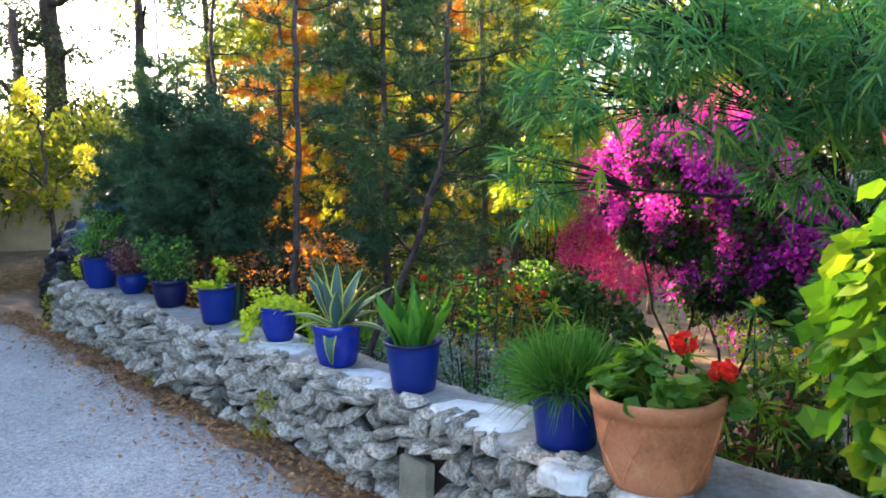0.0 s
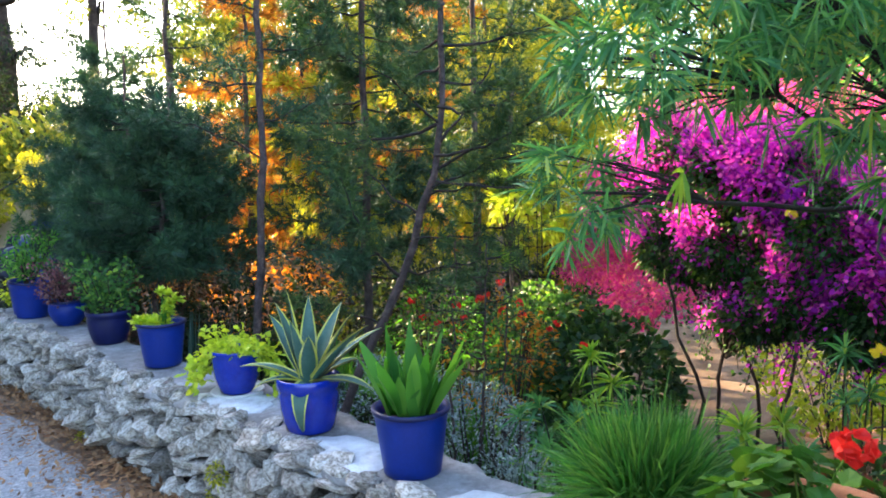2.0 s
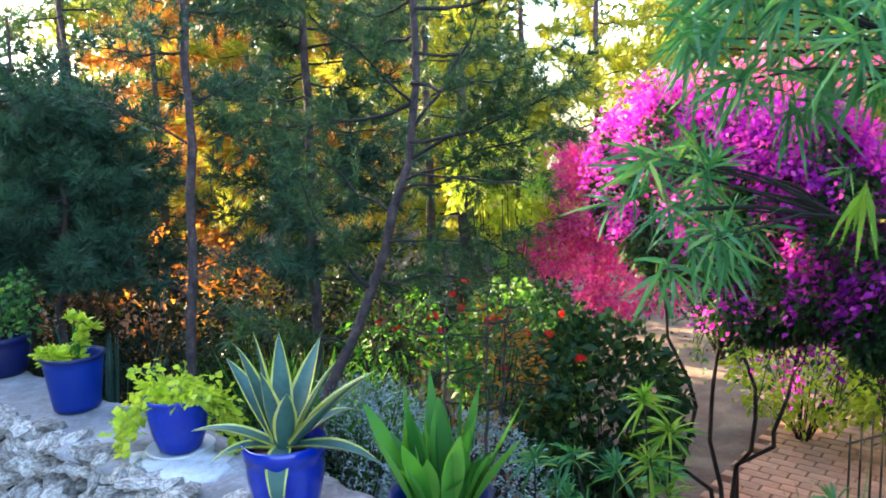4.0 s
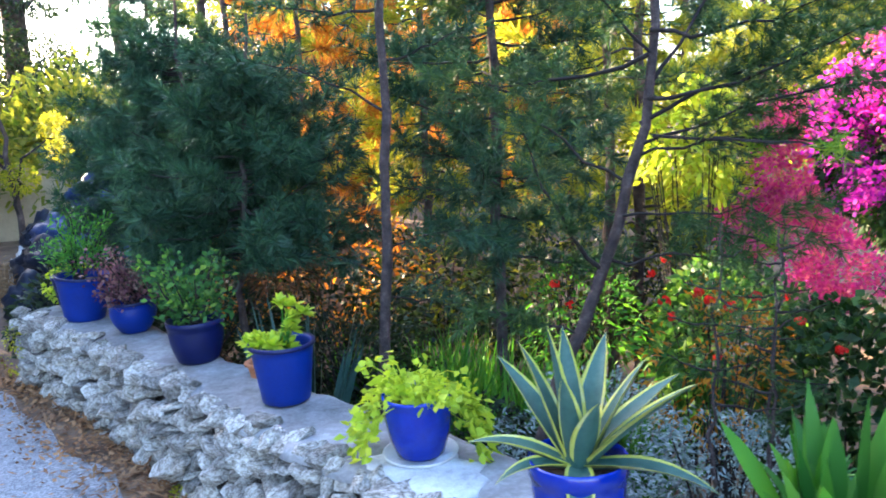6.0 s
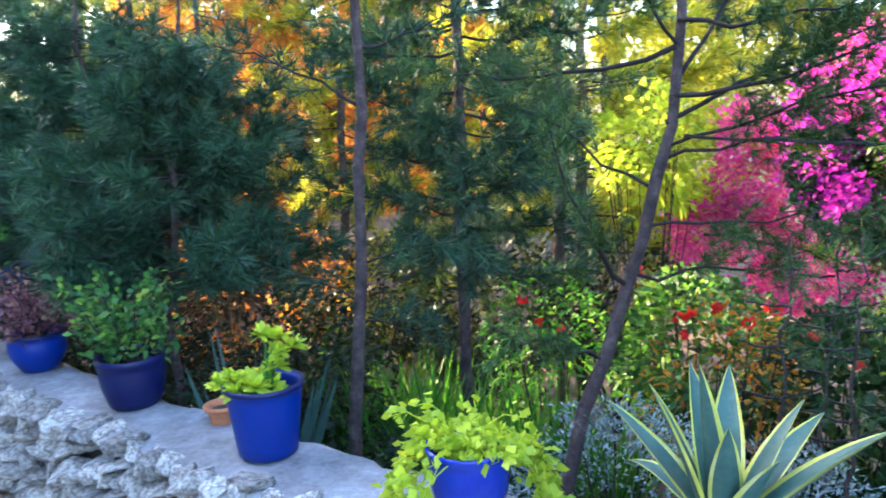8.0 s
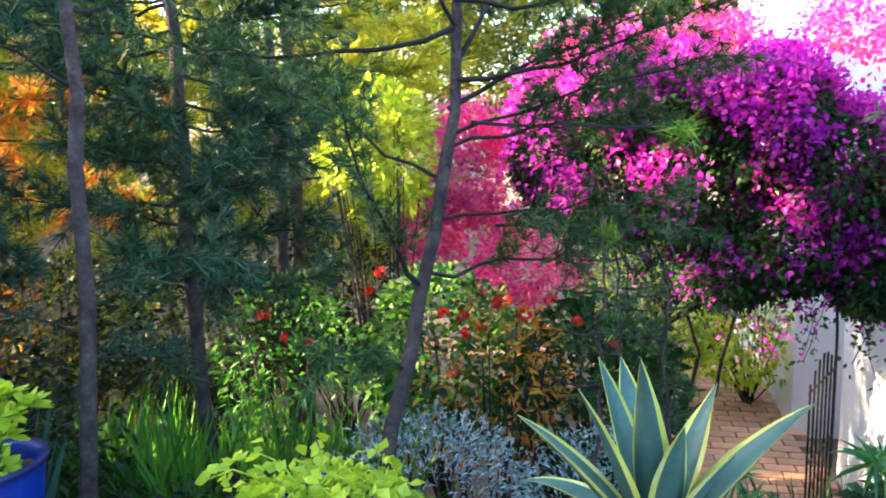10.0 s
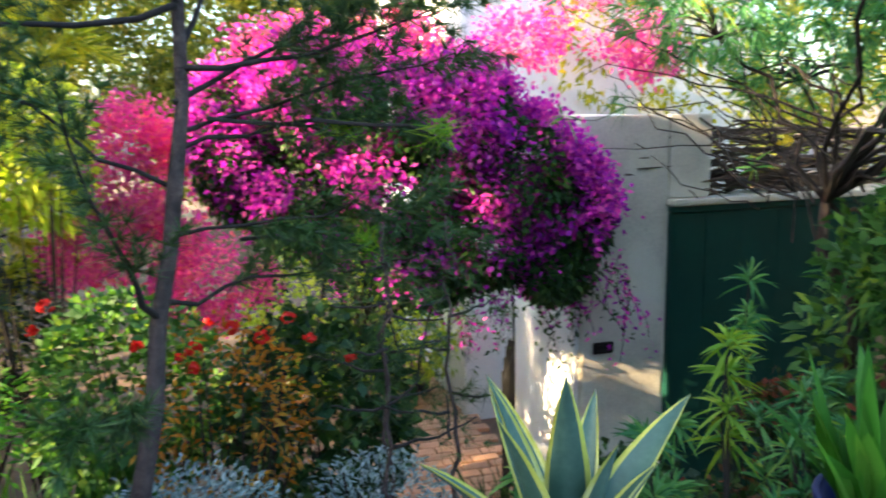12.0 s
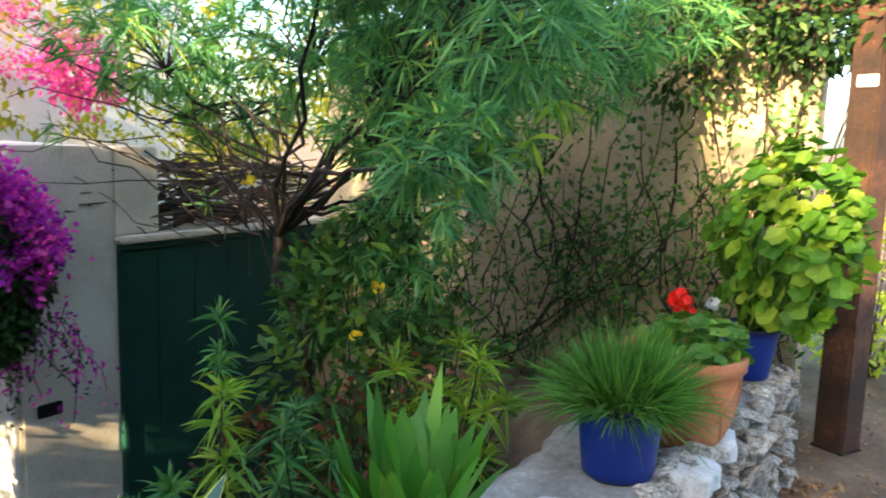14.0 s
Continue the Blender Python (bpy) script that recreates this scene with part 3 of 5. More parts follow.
def potted(name, s, n, dims, material, label, category="potted plant", tilt=0.0, lean=0.0, saucer=False):
    r0, r1, h, lip, bulge = dims
    root = thing(name, at(s, n, top(s) - 0.008), label, category, "pots along the wall", turn=AX)
    up = 0.0
    if saucer:
        part("saucer", Bag().add(*lathe([(0.001, 0), (r0 + 0.03, 0), (r0 + 0.05, 0.022), (r0 + 0.043, 0.024), (r0 + 0.03, 0.01), (0.001, 0.01)])).mesh("saucer", M_SAUCER, True), root, "pale saucer")
        up = 0.012
    body = part("pot", pot_parts(r0, r1, h, lip, material, bulge), root)
    body.matrix_basis = pose(0, 0, up, tilt, lean, 0)
    if material is M_BLUE:
        ring = lathe([(r1 + 0.005, h - 0.016), (r1 + 0.0095, h - 0.012), (r1 + 0.0095, h + 0.001), (r1 + 0.003, h + 0.004), (r1 - 0.005, h + 0.001)])
        lip_ring = part("rim", Bag().add(*ring).mesh("rim", M_NAVY, True), root, "dark navy rim")
        lip_ring.matrix_basis = pose(0, 0, up, tilt, lean, 0)
    rng = np.random.default_rng(int(s * 100))
    v, f = lathe([(0.001, h - 0.045), (r1 * 0.5, h - 0.042), (r1 - 0.016, h - 0.05)], 24)
    v[:, 2] += rng.normal(size=len(v)) * 0.004 + up
    part("soil", Bag().add(v, f).mesh("soil", M_POTSOIL, True), root)
    return root, rng, h - 0.045 + up


def foliage(name, root, bag, material, label=""):
    return part(name, bag.mesh(name, material), root, label)


def cloud(rng, pts, out, lens, wid, droop=0.3, prof=LEAF2, lift=0.3):
    way = unit(out + rng.normal(size=out.shape) * 0.7 + np.array([0, 0, lift]))
    return blades(rng, pts, way, rng.uniform(*lens, len(pts)), rng.uniform(*wid, len(pts)), droop, len(prof) - 1, prof)


def stems(rng, tips, foot, r=0.004, sag=0.02):
    b = Bag()
    for p in tips:
        q = np.array(foot) + np.append(rng.normal(size=2) * 0.02, 0)
        b.add(*tube(bent(q, p, sag, 5, rng, 0.006), np.linspace(r, r * 0.5, 5), 5))
    return b


def round_leaf(rng, base, normal, radius):
    """Scalloped round leaves, dished in the middle."""
    k = 10
    v, f = [], []
    ang = np.linspace(0, 2 * np.pi, k, endpoint=False)
    for i, (p, nrm, r) in enumerate(zip(base, unit(normal), radius)):
        a = unit(np.cross(nrm, rng.normal(size=3)))
        b = np.cross(nrm, a)
        rr = r * (1 + 0.10 * np.cos(ang * 5) + rng.normal(size=k) * 0.05)
        ring = p + np.cos(ang)[:, None] * a * rr[:, None] + np.sin(ang)[:, None] * b * rr[:, None] + nrm * (0.12 * r * np.sin(ang * 3))[:, None]
        v += [p - nrm * r * 0.25, *ring]
        o = i * (k + 1)
        f += [(o, o + 1 + j, o + 1 + (j + 1) % k) for j in range(k)]
    return np.array(v), np.array(f)


def flower_head(rng, centre, r, petals=26):
    p, d = ball(rng, petals, centre, (r, r, r * 0.8), 0.8)
    return round_leaf(rng, p, d + rng.normal(size=d.shape) * 0.3, np.full(petals, r * 0.42))


# terracotta geranium
root, rng, rim_z = potted("geranium_pot", 1.335, 2.44, (0.155, 0.21, 0.325, 0.055, 0.012), M_TERRA, "large terracotta pot of red-flowered geranium on the wall")
pts, d = ball(rng, 130, (0.0, 0.03, rim_z + 0.08), (0.22, 0.2, 0.11), 0.5)
pts = np.concatenate([pts, rng.uniform((-0.28, -0.16, rim_z - 0.02), (-0.16, 0.0, rim_z + 0.1), (22, 3))])
d = np.concatenate([d, rng.normal(size=(22, 3))])
foliage("stemwork", root, stems(rng, pts[::4], (0, 0, rim_z)), L_GERAN)
foliage("foliage", root, Bag().add(*round_leaf(rng, pts, d * 0.5 + np.array([0, -0.2, 0.8]) + rng.normal(size=d.shape) * 0.35, rng.uniform(0.022, 0.045, len(pts)))), L_GERAN, "round green geranium leaves")
for c in ((-0.20, -0.06, rim_z + 0.13), (-0.07, -0.04, rim_z + 0.21)):
    foliage("flower_stem", root, Bag().add(*tube(bent((0, 0, rim_z), c, 0.03, 6, rng), 0.003, 5)), L_GERAN)
    foliage("flower", root, Bag().add(*flower_head(rng, c, 0.045)), L_RED, "bright red geranium flower")


def pot_skin(u):
    return 0.155 + 0.055 * u + 0.012 * math.sin(u * math.pi) + 0.0015


for k in range(9):
    for sense in (1, -1):
        a = k * 2 * math.pi / 9
        line = [(pot_skin(u) * math.cos(a + sense * u * 0.7), pot_skin(u) * math.sin(a + sense * u * 0.7), 0.012 + 0.255 * u) for u in np.linspace(0.06, 0.97, 9)]
        foliage("relief_band", root, Bag().add(*tube(line, 0.0045, 5)), M_TERRA)

# grass clump
root, rng, rim_z = potted("grass_pot", 1.78, 2.50, (0.115, 0.138, 0.245, 0.018, 0.0), M_BLUE, "blue plastic pot with a dense grassy clump")
k = 2600
a = rng.uniform(0, 2 * np.pi, k)
e = rng.uniform(0.55, 1.52, k)
w = unit(np.stack([np.cos(a) * np.cos(e), np.sin(a) * np.cos(e), np.sin(e)], 1) + rng.normal(size=(k, 3)) * 0.16)
b0 = np.stack([np.cos(a) * 0.11 * rng.random(k), np.sin(a) * 0.11 * rng.random(k), np.full(k, rim_z)], 1)
foliage("blade_tuft", root, Bag().add(*blades(rng, b0, w, rng.uniform(0.17, 0.38, k), 0.0065, rng.uniform(0.0, 0.35, k) + 0.3 * np.cos(e), 4, (0.8, 1, 0.9, 0.6, 0.05))), L_GRASS, "fine arching green grass blades")

# broad upright leaves
root, rng, rim_z = potted("lily_pot", 2.82, 2.59, (0.108, 0.137, 0.25, 0.016, 0.0), M_BLUE, "blue plastic pot of broad upright lily leaves")
for k in range(56):
    a, e, q = rng.uniform(0, 2 * np.pi), rng.uniform(1.0, 1.52), 0.09 * math.sqrt(rng.random())
    w = (math.cos(a) * math.cos(e), math.sin(a) * math.cos(e), math.sin(e))
    foliage("leaf", root, Bag().add(*blades(rng, [(q * math.cos(a), q * math.sin(a), rim_z)], [w], rng.uniform(0.16, 0.40), rng.uniform(0.036, 0.068), rng.uniform(0.0, 0.3), 7, (0.3, 0.55, 0.85, 1, 0.98, 0.8, 0.45, 0.03), flat=(math.cos(a), math.sin(a), 0.2))), L_FRESH)


# variegated agave
def agave_leaf(length, width, curve):
    """A thick channelled leaf along +x that bends down by curve; pale margins."""
    rows, cols = 12, 6
    xs = (-1.0, -0.78, -0.3, 0.3, 0.78, 1.0)
    v, f, idx = [], [], []
    for i in range(rows + 1):
        t = i / rows
        w = width * 0.5 * ((0.75 + 0.55 * math.sin(min(1, t * 1.5) * math.pi * 0.62)) * (1 - t ** 3.0) if t < 0.995 else 0.02)
        ang = curve * t * t
        px, pz = length * t * math.cos(ang * 0.6), -length * t * math.sin(ang * 0.6)
        thick = 0.014 * (1 - t) + 0.002
        for q in xs:
            v.append((px, q * w, pz + 0.35 * w * q * q))
        for q in xs:
            v.append((px, q * w, pz + 0.35 * w * q * q - thick * (1 - q * q * 0.9)))
    k = 2 * cols
    for i in range(rows):
        for j in range(cols - 1):
            o = i * k
            f.append((o + j, o + j + 1, o + k + j + 1, o + k + j))
            f.append((o + cols + j, o + k + cols + j, o + k + cols + j + 1, o + cols + j + 1))
            idx += [1 if j in (0, cols - 2) else 0] * 2
        for j in (0, cols - 1):
            f.append((i * k + j, i * k + cols + j, (i + 1) * k + cols + j, (i + 1) * k + j))
            idx.append(1)
    return mesh("leaf", v, np.array(f), [M_AGAVE, M_AGEDGE], idx, True)


root, rng, rim_z = potted("agave_pot", 3.52, 2.61, (0.105, 0.132, 0.24, 0.05, 0.006), M_GLAZE, "cobalt glazed pot with a yellow-edged variegated agave")
for az, el, ln, wd, cu in ((286, 56, 0.38, 0.058, 0.10), (246, 38, 0.37, 0.054, 0.15), (3, 50, 0.36, 0.058, 0.12), (60, 84, 0.40, 0.058, 0.05), (20, 70, 0.36, 0.054, 0.08), (230, 62, 0.33, 0.044, 0.10),
                           (40, 26, 0.29, 0.048, 0.40), (62, 16, 0.22, 0.044, 0.60), (192, 14, 0.36, 0.052, 0.40), (130, 4, 0.22, 0.056, 2.2), (150, 64, 0.26, 0.056, 0.10), (198, 46, 0.40, 0.060, 0.12),
                           (320, 72, 0.37, 0.054, 0.08), (110, 76, 0.30, 0.050, 0.10), (335, 24, 0.30, 0.048, 0.45), (265, 22, 0.30, 0.046, 0.45)):
    ob = part("leaf", agave_leaf(ln * 1.01, wd * 1.22, cu), root)
    ob.matrix_basis = pose(0.02 * math.cos(radians(az)), 0.02 * math.sin(radians(az)), rim_z + 0.02, 0, -el, az)

# trailing lime plant
root, rng, rim_z = potted("trailing_pot", 4.25, 2.66, (0.085, 0.118, 0.225, 0.02, 0.012), M_GLAZE, "cobalt glazed pot with trailing lime-green leaves on a saucer", saucer=True)
pts, d = ball(rng, 330, (0.0, -0.01, rim_z + 0.05), (0.19, 0.13, 0.035), 0.3)
hang = []
for k in range(20):
    a = radians(rng.normal(52, 20) if k % 2 else rng.normal(222, 20))
    ln = rng.uniform(0.08, 0.24)
    t = rng.random(17)[:, None]
    hang.append(np.array([[math.cos(a) * 0.14, math.sin(a) * 0.14, rim_z + 0.03]]) + t ** 0.7 * np.array([[math.cos(a) * 0.09, math.sin(a) * 0.09, 0]]) + t * np.array([[0, 0, -ln]]) + rng.normal(size=(17, 3)) * 0.02)
hang = np.concatenate(hang)
hang[:, 2] = np.maximum(hang[:, 2], 0.02)
up = np.concatenate([c + rng.normal(size=(9, 3)) * 0.018 for c in ((0.2, 0.06, rim_z + 0.10), (0.15, 0.0, rim_z + 0.12), (0.02, -0.05, rim_z + 0.10), (-0.12, -0.1, rim_z + 0.09), (0.06, 0.08, rim_z + 0.11))])
pts = np.concatenate([pts, hang, up])
foliage("stemwork", root, stems(rng, pts[::14], (0, 0, rim_z), 0.003, 0.05), L_LIME)
foliage("foliage", root, Bag().add(*cloud(rng, pts, unit(pts - np.array([0, 0, rim_z - 0.1])), (0.028, 0.05), (0.022, 0.038), 0.4)), L_LIME, "small lime-green trailing leaves")

# jade-like rosettes with one tall shoot
root, rng, rim_z = potted("jade_pot", 5.13, 2.66, (0.105, 0.135, 0.26, 0.018, 0.0), M_BLUE, "blue plastic pot with a bright green leafy succulent")
heads = [(0.045 + 0.055 * math.cos(a) * k, 0.03 + 0.05 * math.sin(a) * k, rim_z + 0.035 + 0.015 * math.sin(a * 3)) for k in (0.8, 1.7) for a in np.linspace(0, 5.5, 7)] + [(0.15, 0.06, rim_z + 0.03), (0.18, 0.04, rim_z + 0.01), (-0.05, -0.03, rim_z + 0.10), (-0.06, -0.03, rim_z + 0.15), (-0.05, -0.04, rim_z + 0.20), (0.0, -0.01, rim_z + 0.21), (-0.09, -0.06, rim_z + 0.17)]
foliage("stemwork", root, stems(rng, heads, (0, 0, rim_z), 0.006), L_FRESH)
bag = Bag()
for h in heads:
    k = 26
    a, e = rng.uniform(0, 6.28, k), rng.uniform(-0.1, 1.3, k)
    w = np.stack([np.cos(a) * np.cos(e), np.sin(a) * np.cos(e), np.sin(e)], 1)
    bag.add(*blades(rng, np.tile(h, (k, 1)), w, rng.uniform(0.04, 0.07, k), rng.uniform(0.02, 0.032, k), 0.2, 3, (0.3, 0.9, 1, 0.2), flat=(0, 0, 1)))
foliage("foliage", root, bag, L_LIME, "glossy bright green succulent leaves")


def shrub_pot(name, s, n, dims, material, label, tall, spread, count, leaf, lens, wid, tilt=0.0, lean=0.0, bare=0.3):
    root, rng, rim_z = potted(name, s, n, dims, material, label, tilt=tilt, lean=lean)
    tips = rng.uniform((-spread, -spread, rim_z + tall * bare), (spread, spread, rim_z + tall), (16, 3))
    foliage("stemwork", root, stems(rng, tips, (0, 0, rim_z), 0.005, 0.0), M_TWIG, "thin woody stems")
    pts = []
    for p in tips:
        t = rng.uniform(bare, 1.0, count // 16)[:, None]
        pts.append(np.array([[0, 0, rim_z]]) * (1 - t) + p * t + rng.normal(size=(len(t), 3)) * 0.03)
    pts = np.concatenate(pts)
    foliage("foliage", root, Bag().add(*cloud(rng, pts, unit(pts - np.array([0, 0, rim_z])), lens, wid, 0.3)), leaf)
    return root


shrub_pot("shrub_pot", 6.01, 2.68, (0.105, 0.138, 0.22, 0.035, 0.01), M_NAVY, "navy pot with a thin leafy green shrub", 0.42, 0.24, 900, L_MIXED, (0.03, 0.055), (0.018, 0.03))
shrub_pot("purple_pot", 6.89, 2.70, (0.085, 0.13, 0.19, 0.02, 0.022), M_BLUE, "bright blue bowl with a purple-leaved shrub", 0.36, 0.27, 1300, L_PURPLE, (0.02, 0.04), (0.012, 0.022))
shrub_pot("citrus_pot", 7.52, 2.62, (0.125, 0.165, 0.29, 0.03, 0.0), M_BLUE, "large leaning blue pot with a feathery green shrub", 0.52, 0.2, 1300, L_FRESH, (0.03, 0.06), (0.008, 0.016), tilt=3, lean=-4, bare=0.35)
root, rng, rim_z = potted("spreading_pot", 7.98, 2.72, (0.11, 0.14, 0.22, 0.03, 0.0), M_NAVY, "dark blue pot spilling pale green leaves over the wall end")
pts, d = ball(rng, 420, (0.10, -0.02, rim_z - 0.04), (0.18, 0.2, 0.16), 0.5)
pts[:, 2] = np.maximum(pts[:, 2], 0.02)
foliage("foliage", root, Bag().add(*cloud(rng, pts, d, (0.025, 0.045), (0.018, 0.03), 0.4)), L_LIME)

# geranium bush in a blue pot at the wall's sunny end
root, rng, rim_z = potted("tall_geranium_pot", 0.40, 2.40, (0.095, 0.13, 0.245, 0.018, 0.0), M_BLUE, "blue pot with a tall geranium bush, sun tint in its leaves")
pts, d = ball(rng, 520, (0.0, 0.12, rim_z + 0.46), (0.37, 0.36, 0.46), 0.5)
foliage("stemwork", root, stems(rng, pts[::8], (0, 0, rim_z), 0.006), L_GERAN)
foliage("foliage", root, Bag().add(*round_leaf(rng, pts, d * 0.6 + np.array([0.2, -0.4, 0.5]) + rng.normal(size=d.shape) * 0.4, rng.uniform(0.028, 0.054, len(pts)))), L_GERANSUN, "round translucent geranium leaves, sunlight added to their colour")
foliage("flower", root, Bag().add(*flower_head(rng, (0.2, -0.12, rim_z + 0.16), 0.035)), L_PALE, "pale whitish flower")

# a dark strap-leaved plant and a small terracotta pot behind the wall
strap = thing("strap_plant", at(5.62, 3.02, -0.2), "dark blue-green clump of upright strap leaves", "plant")
rng = np.random.default_rng(77)
for k in range(26):
    a, e = rng.uniform(0, 6.28), rng.uniform(1.15, 1.5)
    foliage("leaf", strap, Bag().add(*blades(rng, [(0.07 * math.cos(a), 0.07 * math.sin(a), 0)], [(math.cos(a) * math.cos(e), math.sin(a) * math.cos(e), math.sin(e))], rng.uniform(0.7, 1.15), rng.uniform(0.03, 0.05), 0.05, 4, (0.6, 1, 0.9, 0.6, 0.05))), M_STRAP)
small = thing("small_terracotta_pot", at(5.52, 2.76, 0.488), "small plain terracotta pot beside the blue pot", "flower pot")
part("pot", pot_parts(0.045, 0.06, 0.1, 0.02, M_TERRA), small)
part("soil", Bag().add(*lathe([(0.001, 0.08), (0.05, 0.078)], 20)).mesh("soil", M_POTSOIL), small)


# ---------------------------------------------------------------- trees
def pine(name, label, path, r, crown, reach, count, leaf, seed, needle=(0.07, 0.12), wide=0.0075, dense=1.0, limbs=(), rise=0.25, twig_step=0.07, group="garden pines", bare=0.0):
    """A pine: path is the trunk's line, crown the heights between which it branches, reach the limbs' length below and above."""
    rng = np.random.default_rng(seed)
    path = np.asarray(path, float)
    root = thing(name, path[0], label, "tree", group)
    o = path[0]
    zs = np.linspace(path[0][2], path[-1][2], 26)
    line = np.stack([np.interp(zs, path[:, 2], path[:, k]) for k in range(3)], 1) - o
    line[1:-1, :2] += rng.normal(size=(24, 2)) * 0.012
    part("trunk", Bag().add(*tube(line, np.linspace(r, r * 0.25, 26) * (1 + rng.normal(size=26) * 0.05), 10)).mesh("trunk", M_BARK, True), root, "grey-brown ridged bark")
    spots, ways = [], []

    def limb(a, b, sag, thick):
        pts = bent(a, b, sag, 8, rng, min(0.018, 0.016 * np.linalg.norm(np.asarray(b) - np.asarray(a))))
        part("branch", Bag().add(*tube(pts, np.linspace(thick * 0.7, 0.0025, 8), 5)).mesh("branch", M_TWIG, True), root)
        full = np.linalg.norm(np.asarray(b) - np.asarray(a))
        seg = unit(pts[-1] - pts[0])
        start = bare if bare else 0.22
        for t in np.arange(start, 1.0, twig_step / max(full, 0.1)):
            q = np.array([np.interp(t, np.linspace(0, 1, 8), pts[:, k]) for k in range(3)])
            for _ in range(2):
                side = unit(np.cross(seg, rng.normal(size=3)))
                w = unit(seg * 0.7 + side * rng.uniform(0.3, 1.1) + np.array([0, 0, 0.15]))
                ln = rng.uniform(0.06, 0.26) * (0.5 + full * 0.6)
                for u in np.arange(0.25, 1.01, 0.06 / ln):
                    spots.append(q + w * ln * u)
                    ways.append(w)

    for a, b, sag, thick in limbs:
        limb(np.asarray(a, float) - o, np.asarray(b, float) - o, sag, thick)
    for k in range(count):
        t = (k + rng.random()) / count
        z = crown[0] + (crown[1] - crown[0]) * t
        at_z = np.array([np.interp(z, path[:, 2], path[:, j]) for j in range(3)]) - o
        a = k * 2.4 + rng.normal() * 0.5
        ln = (reach[0] + (reach[1] - reach[0]) * t) * rng.uniform(0.6, 1.1)
        limb(at_z, at_z + np.array([math.cos(a) * ln, math.sin(a) * ln, rise * ln * rng.uniform(-0.3, 1.4)]), -0.06 * ln, 0.006 + 0.012 * ln)
    spots, ways = np.array(spots), np.array(ways)
    k = max(3, int(15 * dense))
    base = np.repeat(spots, k, axis=0)
    way = unit(np.repeat(ways, k, axis=0) * 0.8 + rng.normal(size=base.shape) * 0.6)
    part("crown", Bag().add(*blades(rng, base, way, rng.uniform(*needle, len(base)), wide, 0.05)).mesh("crown", leaf), root)
    return root


def v3(p):
    return tuple(float(q) for q in p)


# trunk A, straight, between the pots and the golden glade
pine("pine_tree", "slender young pine with dark blue-green needles and bare stem", [(-1.42, 6.3, -0.5), (-1.36, 6.36, 0.3), (-1.25, 6.4, 1.7), (-1.2, 6.42, 3.2), (-1.18, 6.45, 5.6)],
     0.034, (1.9, 5.4), (0.65, 0.35), 20, L_PINEBLUE, 11, dense=0.8, limbs=[((-1.25, 6.4, 1.72), (-1.85, 6.3, 2.0), 0.05, 0.012), ((-1.3, 6.4, 1.0), (-0.85, 6.3, 1.1), 0.02, 0.008), ((-1.33, 6.38, 0.85), (-1.9, 6.75, 0.95), 0.03, 0.008), ((-1.33, 6.38, 0.75), (-0.9, 6.6, 0.62), 0.0, 0.008)])
# trunk B, darker, behind
pine("pine_tree", "dark dense pine with a bare brown stem", [(-0.68, 7.3, -0.9), (-0.66, 7.31, 0.5), (-0.64, 7.33, 2.0), (-0.6, 7.35, 5.6)],
     0.043, (0.75, 5.4), (0.88, 0.55), 92, L_PINEBLUE, 12, dense=1.6, wide=0.008)
# trunk C, leaning and forked
C = [(-0.80, 5.40, -0.55), (-0.66, 5.48, 0.2), (-0.45, 5.62, 0.6), (-0.25, 5.73, 1.0), (-0.06, 5.80, 1.64), (0.0, 5.83, 2.2), (0.06, 5.88, 3.2), (0.1, 5.9, 4.8)]
pine("pine_tree", "leaning forked young pine with thin feathery needles", C, 0.032, (1.7, 4.6), (0.95, 0.5), 24, L_PINE, 13, dense=2.0, twig_step=0.06, bare=0.3, needle=(0.04, 0.08), wide=0.005, limbs=[
    ((-0.28, 5.72, 0.98), (-0.62, 5.60, 1.65), -0.10, 0.018), ((-0.25, 5.73, 1.02), (0.35, 5.45, 1.12), -0.03, 0.012), ((-0.08, 5.8, 1.6), (0.75, 5.5, 1.95), 0.03, 0.016),
    ((-0.04, 5.81, 1.75), (0.5, 5.9, 2.6), -0.03, 0.016), ((-0.12, 5.78, 1.45), (0.5, 5.3, 1.5), 0.04, 0.012), ((-0.40, 5.65, 0.7), (-0.85, 5.35, 0.92), 0.02, 0.010),
    ((-0.15, 5.77, 1.35), (-0.7, 6.1, 1.75), 0.0, 0.012), ((-0.2, 5.75, 1.2), (0.4, 5.2, 1.2), 0.05, 0.010), ((-0.1, 5.79, 1.5), (0.55, 5.15, 1.75), 0.02, 0.012), ((-0.02, 5.82, 1.9), (-0.5, 5.5, 2.3), 0.02, 0.012)])
rng = np.random.default_rng(24)
for x, y, z in ((0.47, 5.18, 1.49), (0.30, 5.45, 1.50), (0.36, 5.40, 1.12)):
    shoot = thing("pine_shoot", (x, y, z), "sunlit yellow-green young shoot of the forked pine", "shoot", "young shoots")
    k = 90
    w = unit(rng.normal(size=(k, 3)) + np.array([0, 0, 0.5]))
    part("foliage", Bag().add(*blades(rng, rng.normal(size=(k, 3)) * 0.02, w, rng.uniform(0.05, 0.11, k), 0.006, 0.1)).mesh("foliage", L_SPRIG), shoot)
    part("stem", Bag().add(*tube(bent((0, 0, -0.02), (-0.35, 0.25, 0.05), 0.02, 5, rng, 0.01), np.linspace(0.004, 0.008, 5), 5)).mesh("stem", M_TWIG), shoot)
